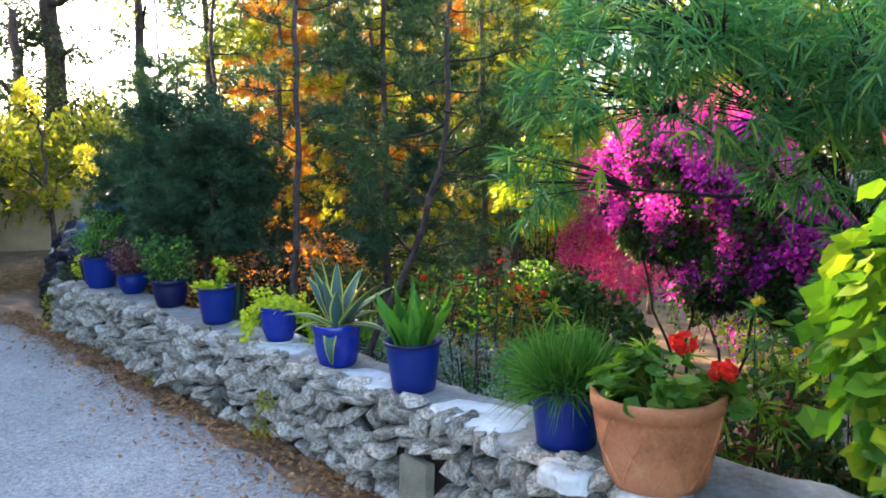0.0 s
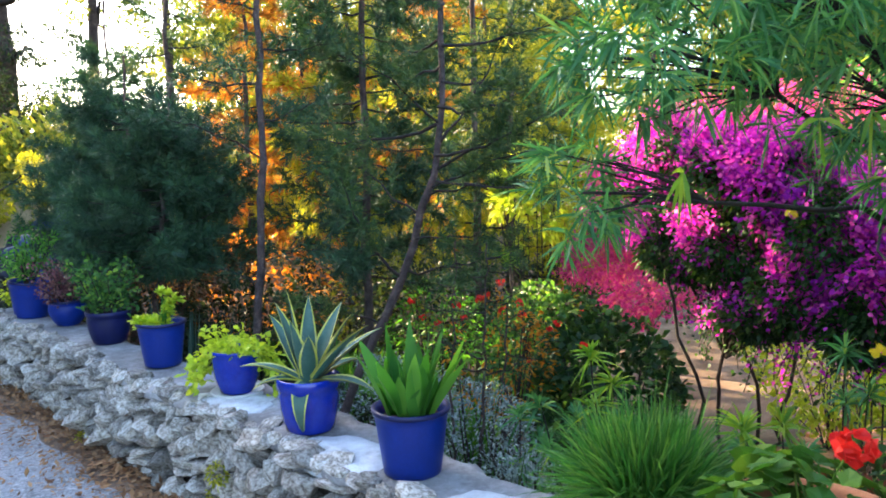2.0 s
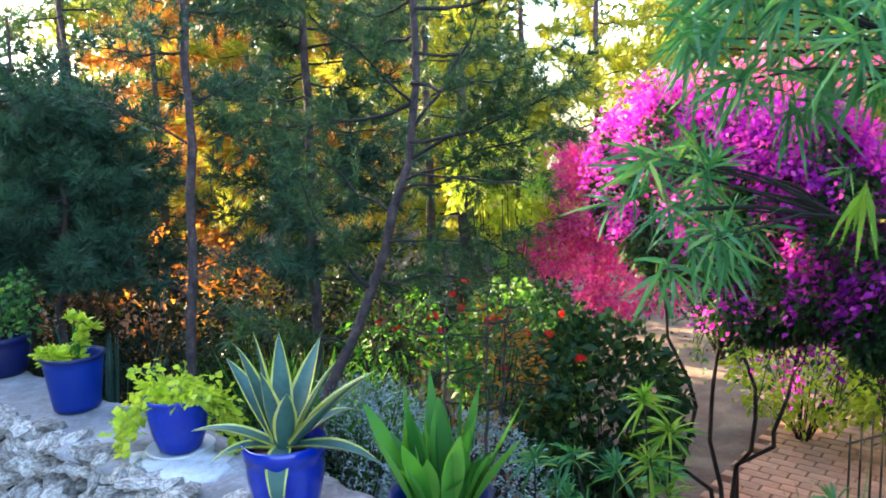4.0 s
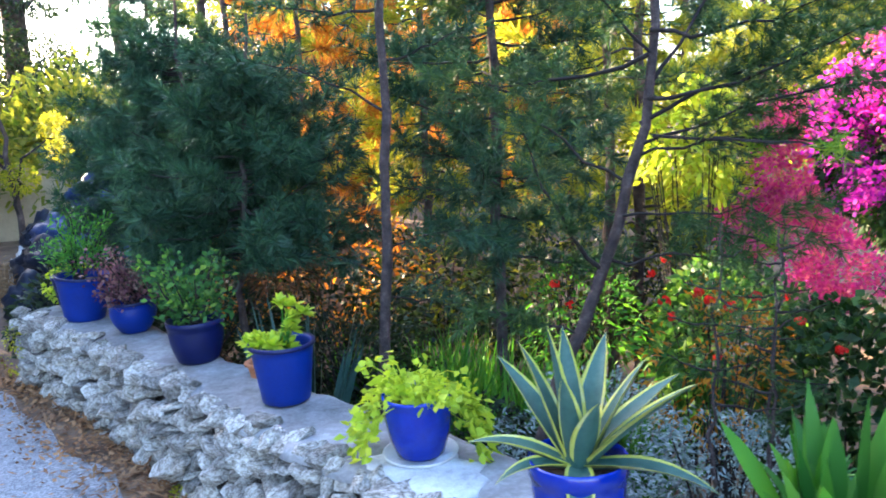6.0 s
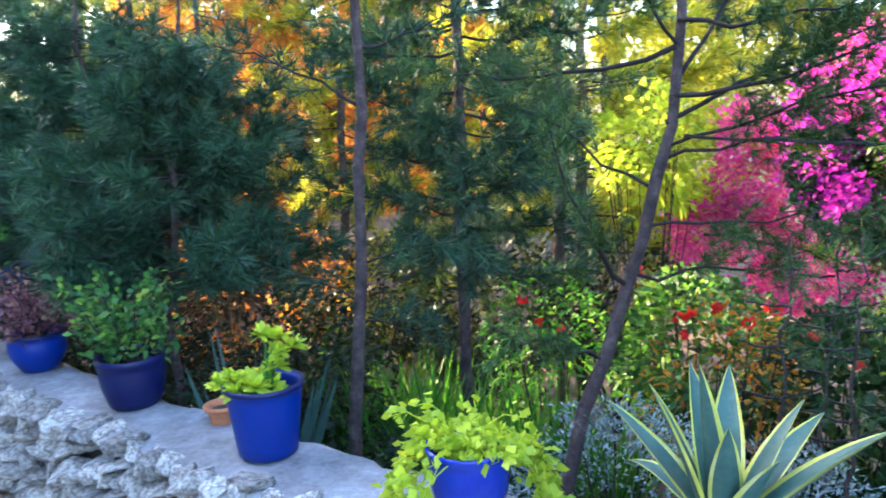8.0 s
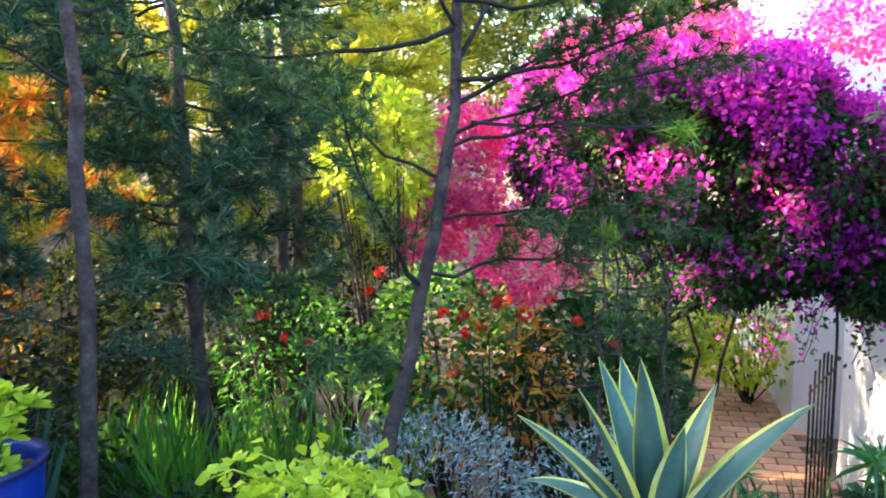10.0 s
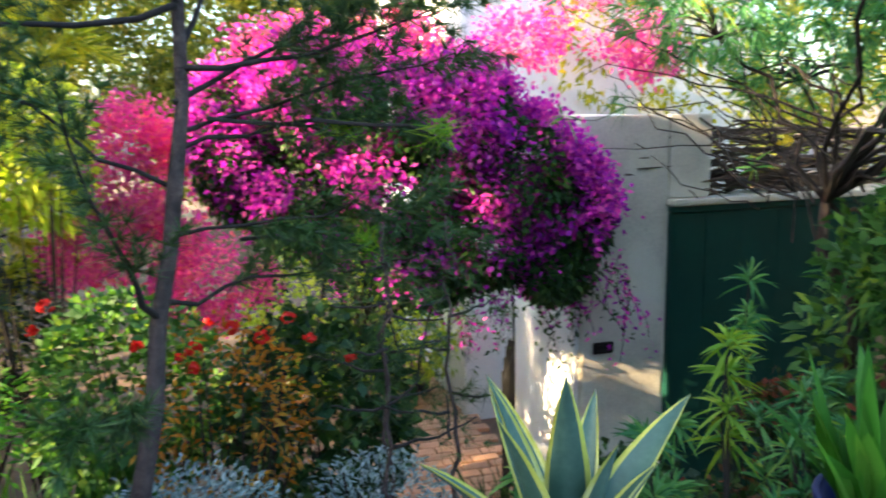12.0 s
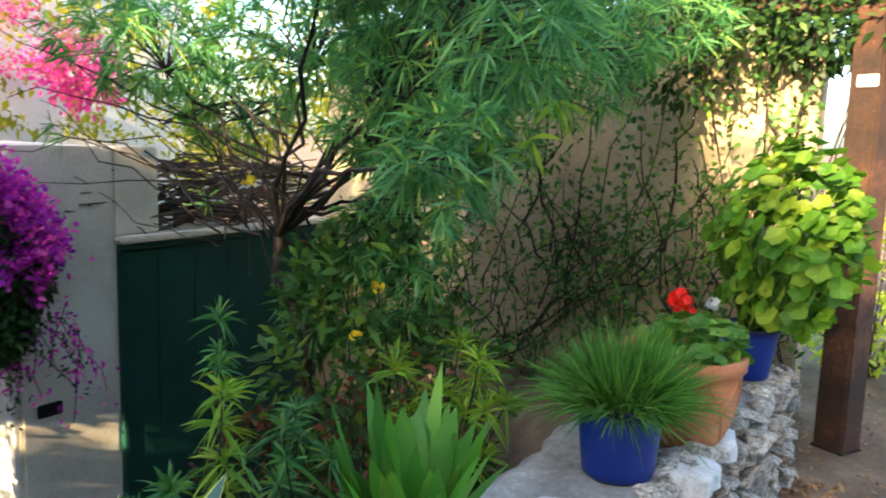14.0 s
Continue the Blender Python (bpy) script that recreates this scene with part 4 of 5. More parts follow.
for x, y, z in ((-2.0, 7.0, 0.78), (-2.45, 7.35, 0.82), (-2.9, 7.8, 0.95), (-1.75, 7.2, 0.95)):
    dead = thing("dead_bough", (x, y, z), "dead bough inside the dark pine, rust-brown darkened for shade", "bough", "dead boughs")
    k = 700
    p, d = ball(rng, k, (0, 0, 0), (0.24, 0.2, 0.12), 0.3)
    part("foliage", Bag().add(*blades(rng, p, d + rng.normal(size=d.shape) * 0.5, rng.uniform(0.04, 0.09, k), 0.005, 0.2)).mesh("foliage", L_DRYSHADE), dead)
    part("branch", Bag().add(*tube(bent((-0.3, 0.1, 0.05), (0.22, -0.05, 0), 0.02, 6, rng, 0.01), np.linspace(0.008, 0.003, 6), 5)).mesh("branch", M_TWIG), dead)
# dense dark pines at the wall's far half
pine("pine_tree", "dense dark bushy pine behind the potted shrubs", [(-2.30, 6.98, -0.4), (-2.28, 7.0, 0.6), (-2.2, 7.05, 1.4), (-2.1, 7.1, 2.35)],
     0.032, (0.85, 2.0), (0.85, 0.45), 60, L_PINEBLUE, 14, dense=2.0, wide=0.0072)
pine("pine_tree", "dense dark bushy pine behind the potted shrubs", [(-2.95, 8.1, -0.3), (-2.93, 8.12, 0.9), (-2.9, 8.2, 2.7)],
     0.036, (0.95, 2.35), (0.95, 0.45), 60, L_PINEBLUE, 15, dense=2.0, wide=0.0072)
pine("pine_tree", "dense dark bushy pine near the bag heap", [(-3.65, 9.4, -0.1), (-3.6, 9.4, 0.9), (-3.6, 9.45, 3.6)],
     0.036, (1.3, 2.9), (0.85, 0.4), 34, L_PINEBLUE, 16, dense=1.5)
pine("pine_tree", "thin pine stem with dark needles", [(-2.75, 8.9, -0.6), (-2.75, 8.9, 2.0), (-2.7, 8.95, 5.4)], 0.04, (1.3, 5.3), (0.8, 0.5), 34, L_PINE, 17, dense=1.0)
pine("pine_tree", "thin pine stem with dark needles", [(0.25, 8.4, -1.0), (0.27, 8.4, 2.0), (0.3, 8.45, 5.8)], 0.05, (1.2, 5.6), (0.9, 0.5), 34, L_PINE, 18, dense=0.9, wide=0.008)
for i, (x, y) in enumerate(((0.0, 5.12), (0.16, 5.0), (0.30, 5.32))):
    pine("sapling", "thin bare-stemmed sapling among the shrubs", [(x, y, -0.45), (x + 0.02, y, 0.4), (x + 0.06, y + 0.02, 1.25)], 0.012, (0.55, 1.2), (0.28, 0.15), 9, L_PINE, 60 + i, dense=0.9, twig_step=0.08, needle=(0.03, 0.06), wide=0.003, group="saplings")

# glade behind: pines with golden sunlight put into their needle colours
glade = [(-2.7, 11.4, L_DRY), (-2.3, 13.2, L_DRY), (-1.3, 10.9, L_SUNYELLOW), (-3.3, 13.4, L_SUNYELLOW), (-0.5, 12.4, L_DRY), (0.5, 12.6, L_SUNYELLOW), (1.6, 11.2, L_SUNYELLOW), (2.9, 12.4, L_SUNYELLOW), (0.6, 9.0, L_SUNYELLOW)]
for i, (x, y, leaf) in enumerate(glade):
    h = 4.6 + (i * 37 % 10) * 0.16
    pine("glade_pine", "pine in the glade behind, golden sunlight put into its needles", [(x, y, -0.9), (x + 0.05, y, 2.0), (x + 0.1, y + 0.05, h)], 0.06, (0.4, h - 0.2), (1.25, 0.6), 36, leaf, 30 + i,
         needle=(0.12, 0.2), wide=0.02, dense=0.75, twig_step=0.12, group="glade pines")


def broad_tree(name, label, foot, h, r, blobs, leaf, count, seed, size=(0.06, 0.1), cut=-0.15, group="woodland trees", lean=(0, 0)):
    """A tree with limbs to each clump and a crown of many leaves with gaps."""
    rng = np.random.default_rng(seed)
    root = thing(name, foot, label, "tree", group)
    top = np.array([lean[0], lean[1], h])
    line = bent((0, 0, 0), top, 0, 10, rng, 0.03)
    part("trunk", Bag().add(*tube(line, np.linspace(r, r * 0.4, 10), 9)).mesh("trunk", M_BARK, True), root)
    bag = Bag()
    total = sum(b[1][0] * b[1][2] for b in blobs)
    for c, rad in blobs:
        a = np.array([np.interp(max(0.3 * h, c[2] - 0.5), line[:, 2], line[:, k]) for k in range(3)])
        part("limb", Bag().add(*tube(bent(a, c, 0.1, 7, rng, 0.04), np.linspace(r * 0.4, 0.01, 7), 6)).mesh("limb", M_TWIG, True), root)
        k = int(count * rad[0] * rad[2] / total)
        p, d = ball(rng, k, c, rad, 0.35)
        keep = gaps(rng, p + np.array(foot), 2.2 / max(rad), cut, seed * 3.1)
        bag.add(*cloud(rng, p[keep], d[keep], size, (size[0] * 0.5, size[1] * 0.6), 0.3))
    part("crown", bag.mesh("crown", leaf), root)
    return root


# tall trees by the bend, open sky between them
broad_tree("tall_tree", "tall slim tree with a sparse hanging crown against the sky", (-5.75, 14.2, -0.1), 7.5, 0.12, [((0.1, 0, 4.6), (0.9, 0.8, 0.5)), ((-0.5, 0.1, 5.6), (0.9, 0.8, 0.6)), ((0.8, 0, 6.0), (1.1, 0.9, 0.7)), ((0.9, 0, 3.6), (0.6, 0.5, 0.35))], L_WOODS, 9000, 41, cut=0.05, lean=(-0.25, 0.1))
broad_tree("tall_tree", "slim tree with yellow-green leaves beside the glade", (-4.4, 13.6, -0.2), 7.0, 0.09, [((0.2, 0, 4.3), (0.9, 0.8, 0.7)), ((0.6, 0, 5.4), (1.0, 0.8, 0.8)), ((-0.4, 0, 5.2), (0.8, 0.6, 0.5))], L_WOODS, 9000, 42, cut=0.0)
broad_tree("dark_conifer", "large dark conifer with drooping boughs over the road bend", (-9.5, 17.9, 0.0), 9.0, 0.3, [((1.2, -0.6, 5.6), (1.5, 1.0, 0.4)), ((0.2, -0.5, 6.6), (2.0, 1.4, 0.6)), ((0.6, 0, 4.4), (1.3, 1.1, 0.45)), ((-0.2, 0.2, 3.2), (1.6, 1.2, 0.6)), ((0.3, 0, 2.0), (1.9, 1.2, 0.7)), ((-1.3, -0.4, 4.9), (1.5, 1.0, 0.8))], L_WOODSHADE, 34000, 43, cut=-0.08)
broad_tree("dark_conifer", "dark evergreen behind the low wall", (-9.7, 16.8, 0.0), 5.0, 0.2, [((0.2, 0, 2.2), (2.0, 1.4, 1.2)), ((1.6, 0.2, 1.9), (1.3, 1.2, 1.0)), ((-0.6, 0, 3.6), (1.5, 1.2, 0.7))], L_WOODSHADE, 16000, 44)
broad_tree("golden_shrub", "sunlit golden weeping shrub behind the bags", (-6.35, 11.7, 0.0), 2.2, 0.05, [((-0.55, 0, 1.75), (0.28, 0.2, 0.3)), ((0.55, 0.1, 1.65), (0.2, 0.2, 0.35)), ((-0.3, 0.1, 2.6), (0.22, 0.2, 0.4)), ((0.1, 0, 1.2), (0.22, 0.2, 0.2)), ((-0.9, 0, 1.95), (0.2, 0.2, 0.22))], L_SUNYELLOW, 9000, 45, size=(0.025, 0.05), cut=-0.1)

# woods that close the view, one uncountable mass
rng = np.random.default_rng(51)
bag = Bag()
for k in range(210):
    a = math.radians(rng.uniform(-17, 78) if k > 18 else rng.uniform(-40, -17))
    dist = rng.uniform(14.5, 22)
    hgt = rng.uniform(0.0, 6.0) if k > 18 else rng.uniform(0.6, 2.0)
    c = (math.sin(a) * dist - 0.5, 2.5 + math.cos(a) * dist, hgt)
    rad = rng.uniform(1.0, 2.0)
    p, d = ball(rng, 1300, c, (rad, rad, rad * 0.75), 0.4)
    keep = gaps(rng, p, 1.1, -0.25, k)
    bag.add(*cloud(rng, p[keep], d[keep], (0.10, 0.2), (0.05, 0.11), 0.1, (0.8, 0.5)))
tagged(new("far_woods", bag.mesh("far_woods", L_WOODS)), "far mass of sunlit green woodland", "woods", kind="stuff")
# unseen hedge added to shade the lane; its dips let chosen sunbeams through
bag = Bag()
for k in range(310):
    y = -8 + 21.5 * (k + rng.random()) / 310
    high = 7.6 - 3.2 * smooth(8.9, 9.1, y) * (1 - 0.62 * smooth(10.1, 10.25, y)) * (1 - smooth(10.9, 11.1, y)) + 0.9 * smooth(11.0, 11.2, y) - 3.6 * smooth(12.3, 12.6, y) - 1.6 * smooth(12.9, 13.1, y)
    z = rng.uniform(0.5, high)
    p, d = ball(rng, 420, (-9.3 + rng.normal() * 0.4, y, z), (0.8, 0.8, 0.8), 0.3)
    bag.add(*cloud(rng, p, d, (0.14, 0.24), (0.08, 0.14), 0.3))
# extra clumps added where sun still reached the potted plants
for k in range(32):
    p, d = ball(rng, 420, (-9.3 + rng.normal() * 0.2, 10.9 + 0.2 * (k % 8), 3.7 + 0.75 * (k // 8)), (0.7, 0.7, 0.7), 0.3)
    bag.add(*cloud(rng, p, d, (0.14, 0.24), (0.08, 0.14), 0.3))
tagged(new("roadside_hedge", bag.mesh("roadside_hedge", L_WOODSHADE)), "unseen tall hedge added across the lane to block low sun", "hedge", kind="stuff")


# ---------------------------------------------------------------- oleander
def rosettes(rng, tips, ways, per, lens, wid, droop, open_by=0.9):
    base = np.repeat(np.asarray(tips, float), per, axis=0)
    way = unit(np.repeat(np.asarray(ways, float), per, axis=0) * 0.55 + rng.normal(size=base.shape) * open_by * 0.62)
    back = rng.random(len(base))[:, None] * 0.05
    return blades(rng, base - np.repeat(np.asarray(ways, float), per, axis=0) * back, way, rng.uniform(*lens, len(base)), rng.uniform(*wid, len(base)), droop, 3, LEAF3)


rng = np.random.default_rng(21)
ole = thing("oleander", (2.5, 3.7, -0.85), "tall spreading oleander with long narrow green leaves", "shrub")
o = np.array((2.5, 3.7, -0.85))
fork = np.array((2.25, 4.08, 1.1)) - o
part("trunk", Bag().add(*tube(bent((0, 0, 0), fork, 0, 8, rng, 0.03), np.linspace(0.034, 0.026, 8), 8)).mesh("trunk", M_BARK, True), ole, "dark knotted bark")
clumps = [((0.68, 3.4, 1.98), (0.34, 0.3, 0.26)), ((0.95, 3.35, 2.25), (0.45, 0.4, 0.35)), ((1.35, 3.5, 1.95), (0.5, 0.45, 0.32)), ((1.75, 3.4, 2.1), (0.5, 0.45, 0.4)), ((1.7, 3.6, 1.62), (0.34, 0.34, 0.22)),
          ((2.1, 3.3, 1.65), (0.4, 0.4, 0.32)), ((2.3, 3.9, 2.1), (0.5, 0.5, 0.35)), ((0.48, 3.62, 1.55), (0.2, 0.2, 0.2)), ((1.2, 3.9, 2.4), (0.6, 0.6, 0.35)), ((2.3, 4.7, 2.0), (0.45, 0.45, 0.25)), ((1.95, 2.7, 2.1), (0.5, 0.45, 0.4)), ((2.2, 2.2, 2.3), (0.5, 0.5, 0.35)), ((2.0, 3.55, 1.1), (0.34, 0.34, 0.3)), ((2.35, 3.3, 1.2), (0.35, 0.35, 0.35)), ((2.45, 3.75, 0.7), (0.34, 0.34, 0.3)), ((2.75, 2.9, 1.7), (0.4, 0.4, 0.4)), ((2.9, 4.3, 1.75), (0.4, 0.4, 0.25))]
tips, ways = [], []
for c, rad in clumps:
    mid = (np.array(c) - o)
    pts = bent(fork, mid, 0.12, 9, rng, 0.03)
    part("branch", Bag().add(*tube(pts, np.linspace(0.015, 0.005, 9), 6)).mesh("branch", M_TWIG, True), ole)
    k = int(95 * rad[0] * rad[2] / 0.12)
    p, d = ball(rng, k, mid, rad, 0.4)
    tips.append(p)
    ways.append(unit(d + np.array([0, 0, -0.1]) + rng.normal(size=d.shape) * 0.4))
    bag = Bag()
    for q in p[:: 3]:
        bag.add(*tube(bent(pts[6], q, 0.03, 4, rng, 0.01), np.linspace(0.005, 0.002, 4), 4))
    part("twigwork", bag.mesh("twigwork", M_TWIG), ole)
for k in range(26):
    b = np.array((rng.uniform(1.9, 3.1), rng.uniform(4.1, 5.5), rng.uniform(1.25, 2.3))) - o
    part("bare_twig", Bag().add(*tube(bent(fork + np.array([0, 0, 0.15]) + rng.normal(size=3) * 0.16, b, rng.uniform(-0.05, 0.15), 9, rng, 0.025), np.linspace(rng.uniform(0.004, 0.010), 0.002, 9), 5)).mesh("bare_twig", M_TWIG, True), ole)
    if k % 2:
        tips.append(b[None])
        ways.append(unit(rng.normal(size=(1, 3)) + np.array([[0, 0.4, -0.2]])))
tips, ways = np.concatenate(tips), np.concatenate(ways)
part("foliage", Bag().add(*rosettes(rng, tips, ways, 13, (0.08, 0.14), (0.008, 0.0125), 0.25)).mesh("foliage", L_OLEANDER), ole)
pick = np.array([(1.02, 3.12, 1.72), (1.12, 3.05, 1.74), (0.72, 3.3, 1.6), (1.6, 3.2, 1.7), (1.95, 3.1, 1.6), (2.0, 3.5, 1.55)]) - o
part("young_shoot", Bag().add(*rosettes(rng, pick, np.tile((0, 0, -0.6), (len(pick), 1)), 9, (0.09, 0.15), (0.012, 0.018), 0.4)).mesh("young_shoot", L_SPRIG), ole, "sunlit yellow-green shoots")
for c in ((1.42, 4.2, 1.42), (2.05, 3.3, 1.28)):
    part("flower", Bag().add(*flower_head(rng, np.array(c) - o, 0.028, 12)).mesh("flower", L_YELLOW), ole, "yellow trumpet flower")


def sprig(x, y, z, h, leaf, seed, label, heads=5, size=(0.09, 0.15)):
    rng = np.random.default_rng(seed)
    root = thing("euphorbia", (x, y, z), label, "plant", "sprigs by the door")
    wide = 0.05 * heads
    tip = rng.uniform((-wide, -wide, h - 0.25), (wide, wide, h), (heads, 3))
    low = tip * np.array([[0.7, 0.7, 1.0]]) - np.array([[0, 0, 0.22]])
    tip = np.concatenate([tip, low])
    heads = len(tip)
    foliage("stemwork", root, stems(rng, tip, (0, 0, 0), 0.006), M_TWIG)
    foliage("foliage", root, Bag().add(*rosettes(rng, tip, np.tile((0, 0, 0.8), (heads, 1)), 34, size, (0.010, 0.016), 0.35)), leaf)


SPRIGS = ((0.68, 4.24, 0.97, L_SPRIG, 2), (0.56, 4.42, 0.62, L_OLEANDER, 4), (1.25, 4.09, 0.56, L_OLEANDER, 4), (1.77, 4.37, 0.86, L_OLEANDER, 2), (1.15, 3.50, 0.84, L_SPRIG, 5), (1.38, 3.42, 0.78, L_SPRIG, 4), (0.9, 3.95, 0.46, L_OLEANDER, 4), (1.9, 3.5, 1.05, L_OLEANDER, 4), (0.35, 4.72, 0.45, L_OLEANDER, 3))
for i, (x, y, high, leaf, heads) in enumerate(SPRIGS):
    gz = ground_z(D.dot(Vector((x, y, 0))), NRM.dot(Vector((x, y, 0))))
    sprig(x, y, gz, high - gz, leaf, 200 + i, "lime-green whorled sprigs of narrow leaves" if leaf is L_SPRIG else "dark green whorled sprigs of narrow leaves", heads)


# ---------------------------------------------------------------- bougainvillea
rng = np.random.default_rng(23)
bo = np.array((2.0, 6.6, -1.0))
boug = thing("bougainvillea", v3(bo), "arching bougainvillea covered in magenta and pink bracts", "shrub")
for k in range(4):
    part("stem", Bag().add(*tube(bent((0.1 * k, 0.1 * k, 0), (-0.5 + 0.3 * k, -0.2 * k, 2.2), 0, 9, rng, 0.05), np.linspace(0.017, 0.009, 9), 6)).mesh("stem", M_TWIG, True), boug)
mound = [((1.98, 6.29, 1.58), (0.41, 0.37, 0.36), 0.9),
         ((2.16, 5.95, 1.49), (0.39, 0.35, 0.41), 1.0),
         ((2.32, 5.64, 1.21), (0.38, 0.34, 0.39), 1.0),
         ((2.44, 5.41, 0.98), (0.28, 0.25, 0.36), 0.9),
         ((1.79, 6.66, 1.65), (0.4, 0.36, 0.35), 0.9),
         ((1.96, 6.33, 1.13), (0.41, 0.37, 0.34), 0.55),
         ((2.22, 5.84, 0.86), (0.38, 0.34, 0.3), 0.35),
         ((2.4, 5.49, 0.72), (0.28, 0.25, 0.25), 0.35),
         ((1.74, 6.77, 1.1), (0.4, 0.36, 0.37), 0.55),
         ((1.56, 7.1, 1.4), (0.3, 0.27, 0.47), 0.55),
         ((2.06, 6.14, 0.66), (0.36, 0.33, 0.17), 0.15)]
bract, green, twigs = Bag(), Bag(), Bag()
for c, rad, pink in mound:
    c = np.array(c) - bo
    twigs.add(*tube(bent((0, 0, 1.2), c, 0.1, 6, rng, 0.03), np.linspace(0.014, 0.005, 6), 5))
    p, d = ball(rng, int(680 * pink), c, rad, 0.8)
    low = (p[:, 2] - c[2]) / rad[2]
    p = p[gaps(rng, p, 3.5, -0.14, 9) & ((low > -0.1) | (rng.random(len(p)) < 0.3))]
    q = np.repeat(p, 18, axis=0) + rng.normal(size=(len(p) * 18, 3)) * 0.04
    bract.add(*cloud(rng, q, unit(q - c), (0.022, 0.042), (0.02, 0.036), 0.2, (0.5, 1.0, 0.1)))
    p, d = ball(rng, 3600, c - np.array([0, 0, 0.06]), np.array(rad) * 0.95, 0.4)
    green.add(*cloud(rng, p, d, (0.03, 0.055), (0.02, 0.035), 0.4))
for k in range(60):
    a = np.array((rng.uniform(1.7, 2.6), 0, rng.uniform(0.5, 0.75)))
    a[1] = 7.7 - (a[0] - 1.25) * 1.92 + rng.normal() * 0.18
    b = a + np.array((rng.normal() * 0.12, rng.normal() * 0.12, -rng.uniform(0.15, 0.45)))
    line = bent(a - bo, b - bo, 0.05, 6, rng, 0.01)
    twigs.add(*tube(line, 0.003, 4))
    q = np.repeat(line, 6, axis=0) + rng.normal(size=(36, 3)) * 0.035
    (bract if k % 3 == 0 else green).add(*cloud(rng, q, rng.normal(size=q.shape), (0.02, 0.045), (0.018, 0.03), 0.3))
part("twigwork", twigs.mesh("twigwork", M_TWIG), boug)
part("bracts_magenta", bract.mesh("bracts_magenta", L_BRACT), boug, "papery magenta bracts")
part("foliage", green.mesh("foliage", L_SHRUB), boug, "dark green leaves")
bract = Bag()
PINK = [((1.44, 7.82, 1.24), (0.25, 0.22, 0.46), 300),
        ((1.72, 7.55, 0.5), (0.46, 0.4, 0.25), 280),
        ((1.29, 8.11, 0.72), (0.29, 0.26, 0.22), 150),
        ((1.92, 6.95, 1.9), (0.43, 0.39, 0.18), 220),
        ((2.17, 6.47, 1.97), (0.42, 0.38, 0.15), 160),
        ((2.55, 5.74, 1.95), (0.26, 0.24, 0.13), 70),
        ((2.87, 5.12, 1.91), (0.2, 0.18, 0.2), 70),
        ((1.56, 7.62, 1.13), (0.21, 0.19, 0.42), 140), ((4.5, 5.9, 2.2), (0.55, 0.5, 0.26), 170)]
for c, rad, k in PINK:
    p, d = ball(rng, k, np.array(c) - bo, rad, 0.5)
    p = p[gaps(rng, p, 3.5, -0.15, 5)]
    q = np.repeat(p, 15, axis=0) + rng.normal(size=(len(p) * 15, 3)) * 0.05
    bract.add(*cloud(rng, q, unit(q - np.array(c) + bo), (0.022, 0.042), (0.02, 0.036), 0.2, (0.5, 1.0, 0.1)))
part("bracts_pink", bract.mesh("bracts_pink", L_BRACTSUN), boug, "bracts coloured hotter pink for the sun on them")


# ---------------------------------------------------------------- shrubs and beds in the garden
def shrub(name, label, c, rad, count, leaf, lens, wid, seed, cut=-0.3, prof=LEAF2, category="shrub", shell=0.4, extra=None):
    rng = np.random.default_rng(seed)
    gz = ground_z(D.dot(Vector((c[0], c[1], 0))), NRM.dot(Vector((c[0], c[1], 0))))
    root = thing(name, (c[0], c[1], gz), label, category)
    mid = np.array((0, 0, c[2] - gz))
    p, d = ball(rng, count, mid, rad, shell)
    p = p[p[:, 2] > 0.02]
    d = unit(p - mid)
    keep = gaps(rng, p + np.array(c), 3.0, cut, seed)
    foliage("stemwork", root, stems(rng, p[keep][::max(1, len(p) // 26)], (0, 0, 0), 0.007), M_TWIG)
    foliage("foliage", root, Bag().add(*cloud(rng, p[keep], d[keep], lens, wid, 0.3, prof)), leaf)
    for k, (spot, r, lf, nm) in enumerate(extra or ()):
        foliage("flower", root, Bag().add(*flower_head(rng, np.array(spot) - np.array((c[0], c[1], gz)), r, 12)), lf, nm)
    return root


RED = "small scarlet flower"
shrub("silver_shrub", "low silvery grey-green aromatic shrub", (-0.38, 5.62, 0.10), (0.5, 0.42, 0.46), 6200, L_SILVER, (0.02, 0.045), (0.007, 0.013), 301)
shrub("silver_shrub", "low silvery grey-green aromatic shrub", (0.12, 5.24, 0.05), (0.42, 0.38, 0.44), 5000, L_SILVER, (0.02, 0.045), (0.007, 0.013), 302)
shrub("silver_shrub", "low silvery grey-green aromatic shrub", (0.35, 4.55, -0.05), (0.4, 0.36, 0.4), 3600, L_SILVER, (0.02, 0.045), (0.007, 0.013), 303)
shrub("dark_shrub", "dark green broad-leaved shrub under the bougainvillea", (1.05, 6.2, 0.05), (0.55, 0.45, 0.62), 3200, L_SHRUB, (0.05, 0.10), (0.035, 0.06), 304, extra=[((0.85, 5.85, 0.5), 0.03, L_RED, RED), ((0.7, 5.95, 0.62), 0.028, L_RED, RED)])
shrub("dark_shrub", "low dark undergrowth beside the path", (1.3, 4.95, -0.55), (0.5, 0.42, 0.32), 2200, L_SHRUB, (0.05, 0.09), (0.03, 0.05), 305)
shrub("rose_shrub", "dark leafy shrub with reddish young leaves and small red flowers", (1.0, 4.35, -0.2), (0.5, 0.42, 0.32), 1800, L_SHRUB, (0.04, 0.08), (0.025, 0.045), 323, cut=-0.15, extra=[((0.8, 4.08, 0.05), 0.026, L_RED, RED), ((1.1, 4.0, 0.02), 0.026, L_RED, RED)])
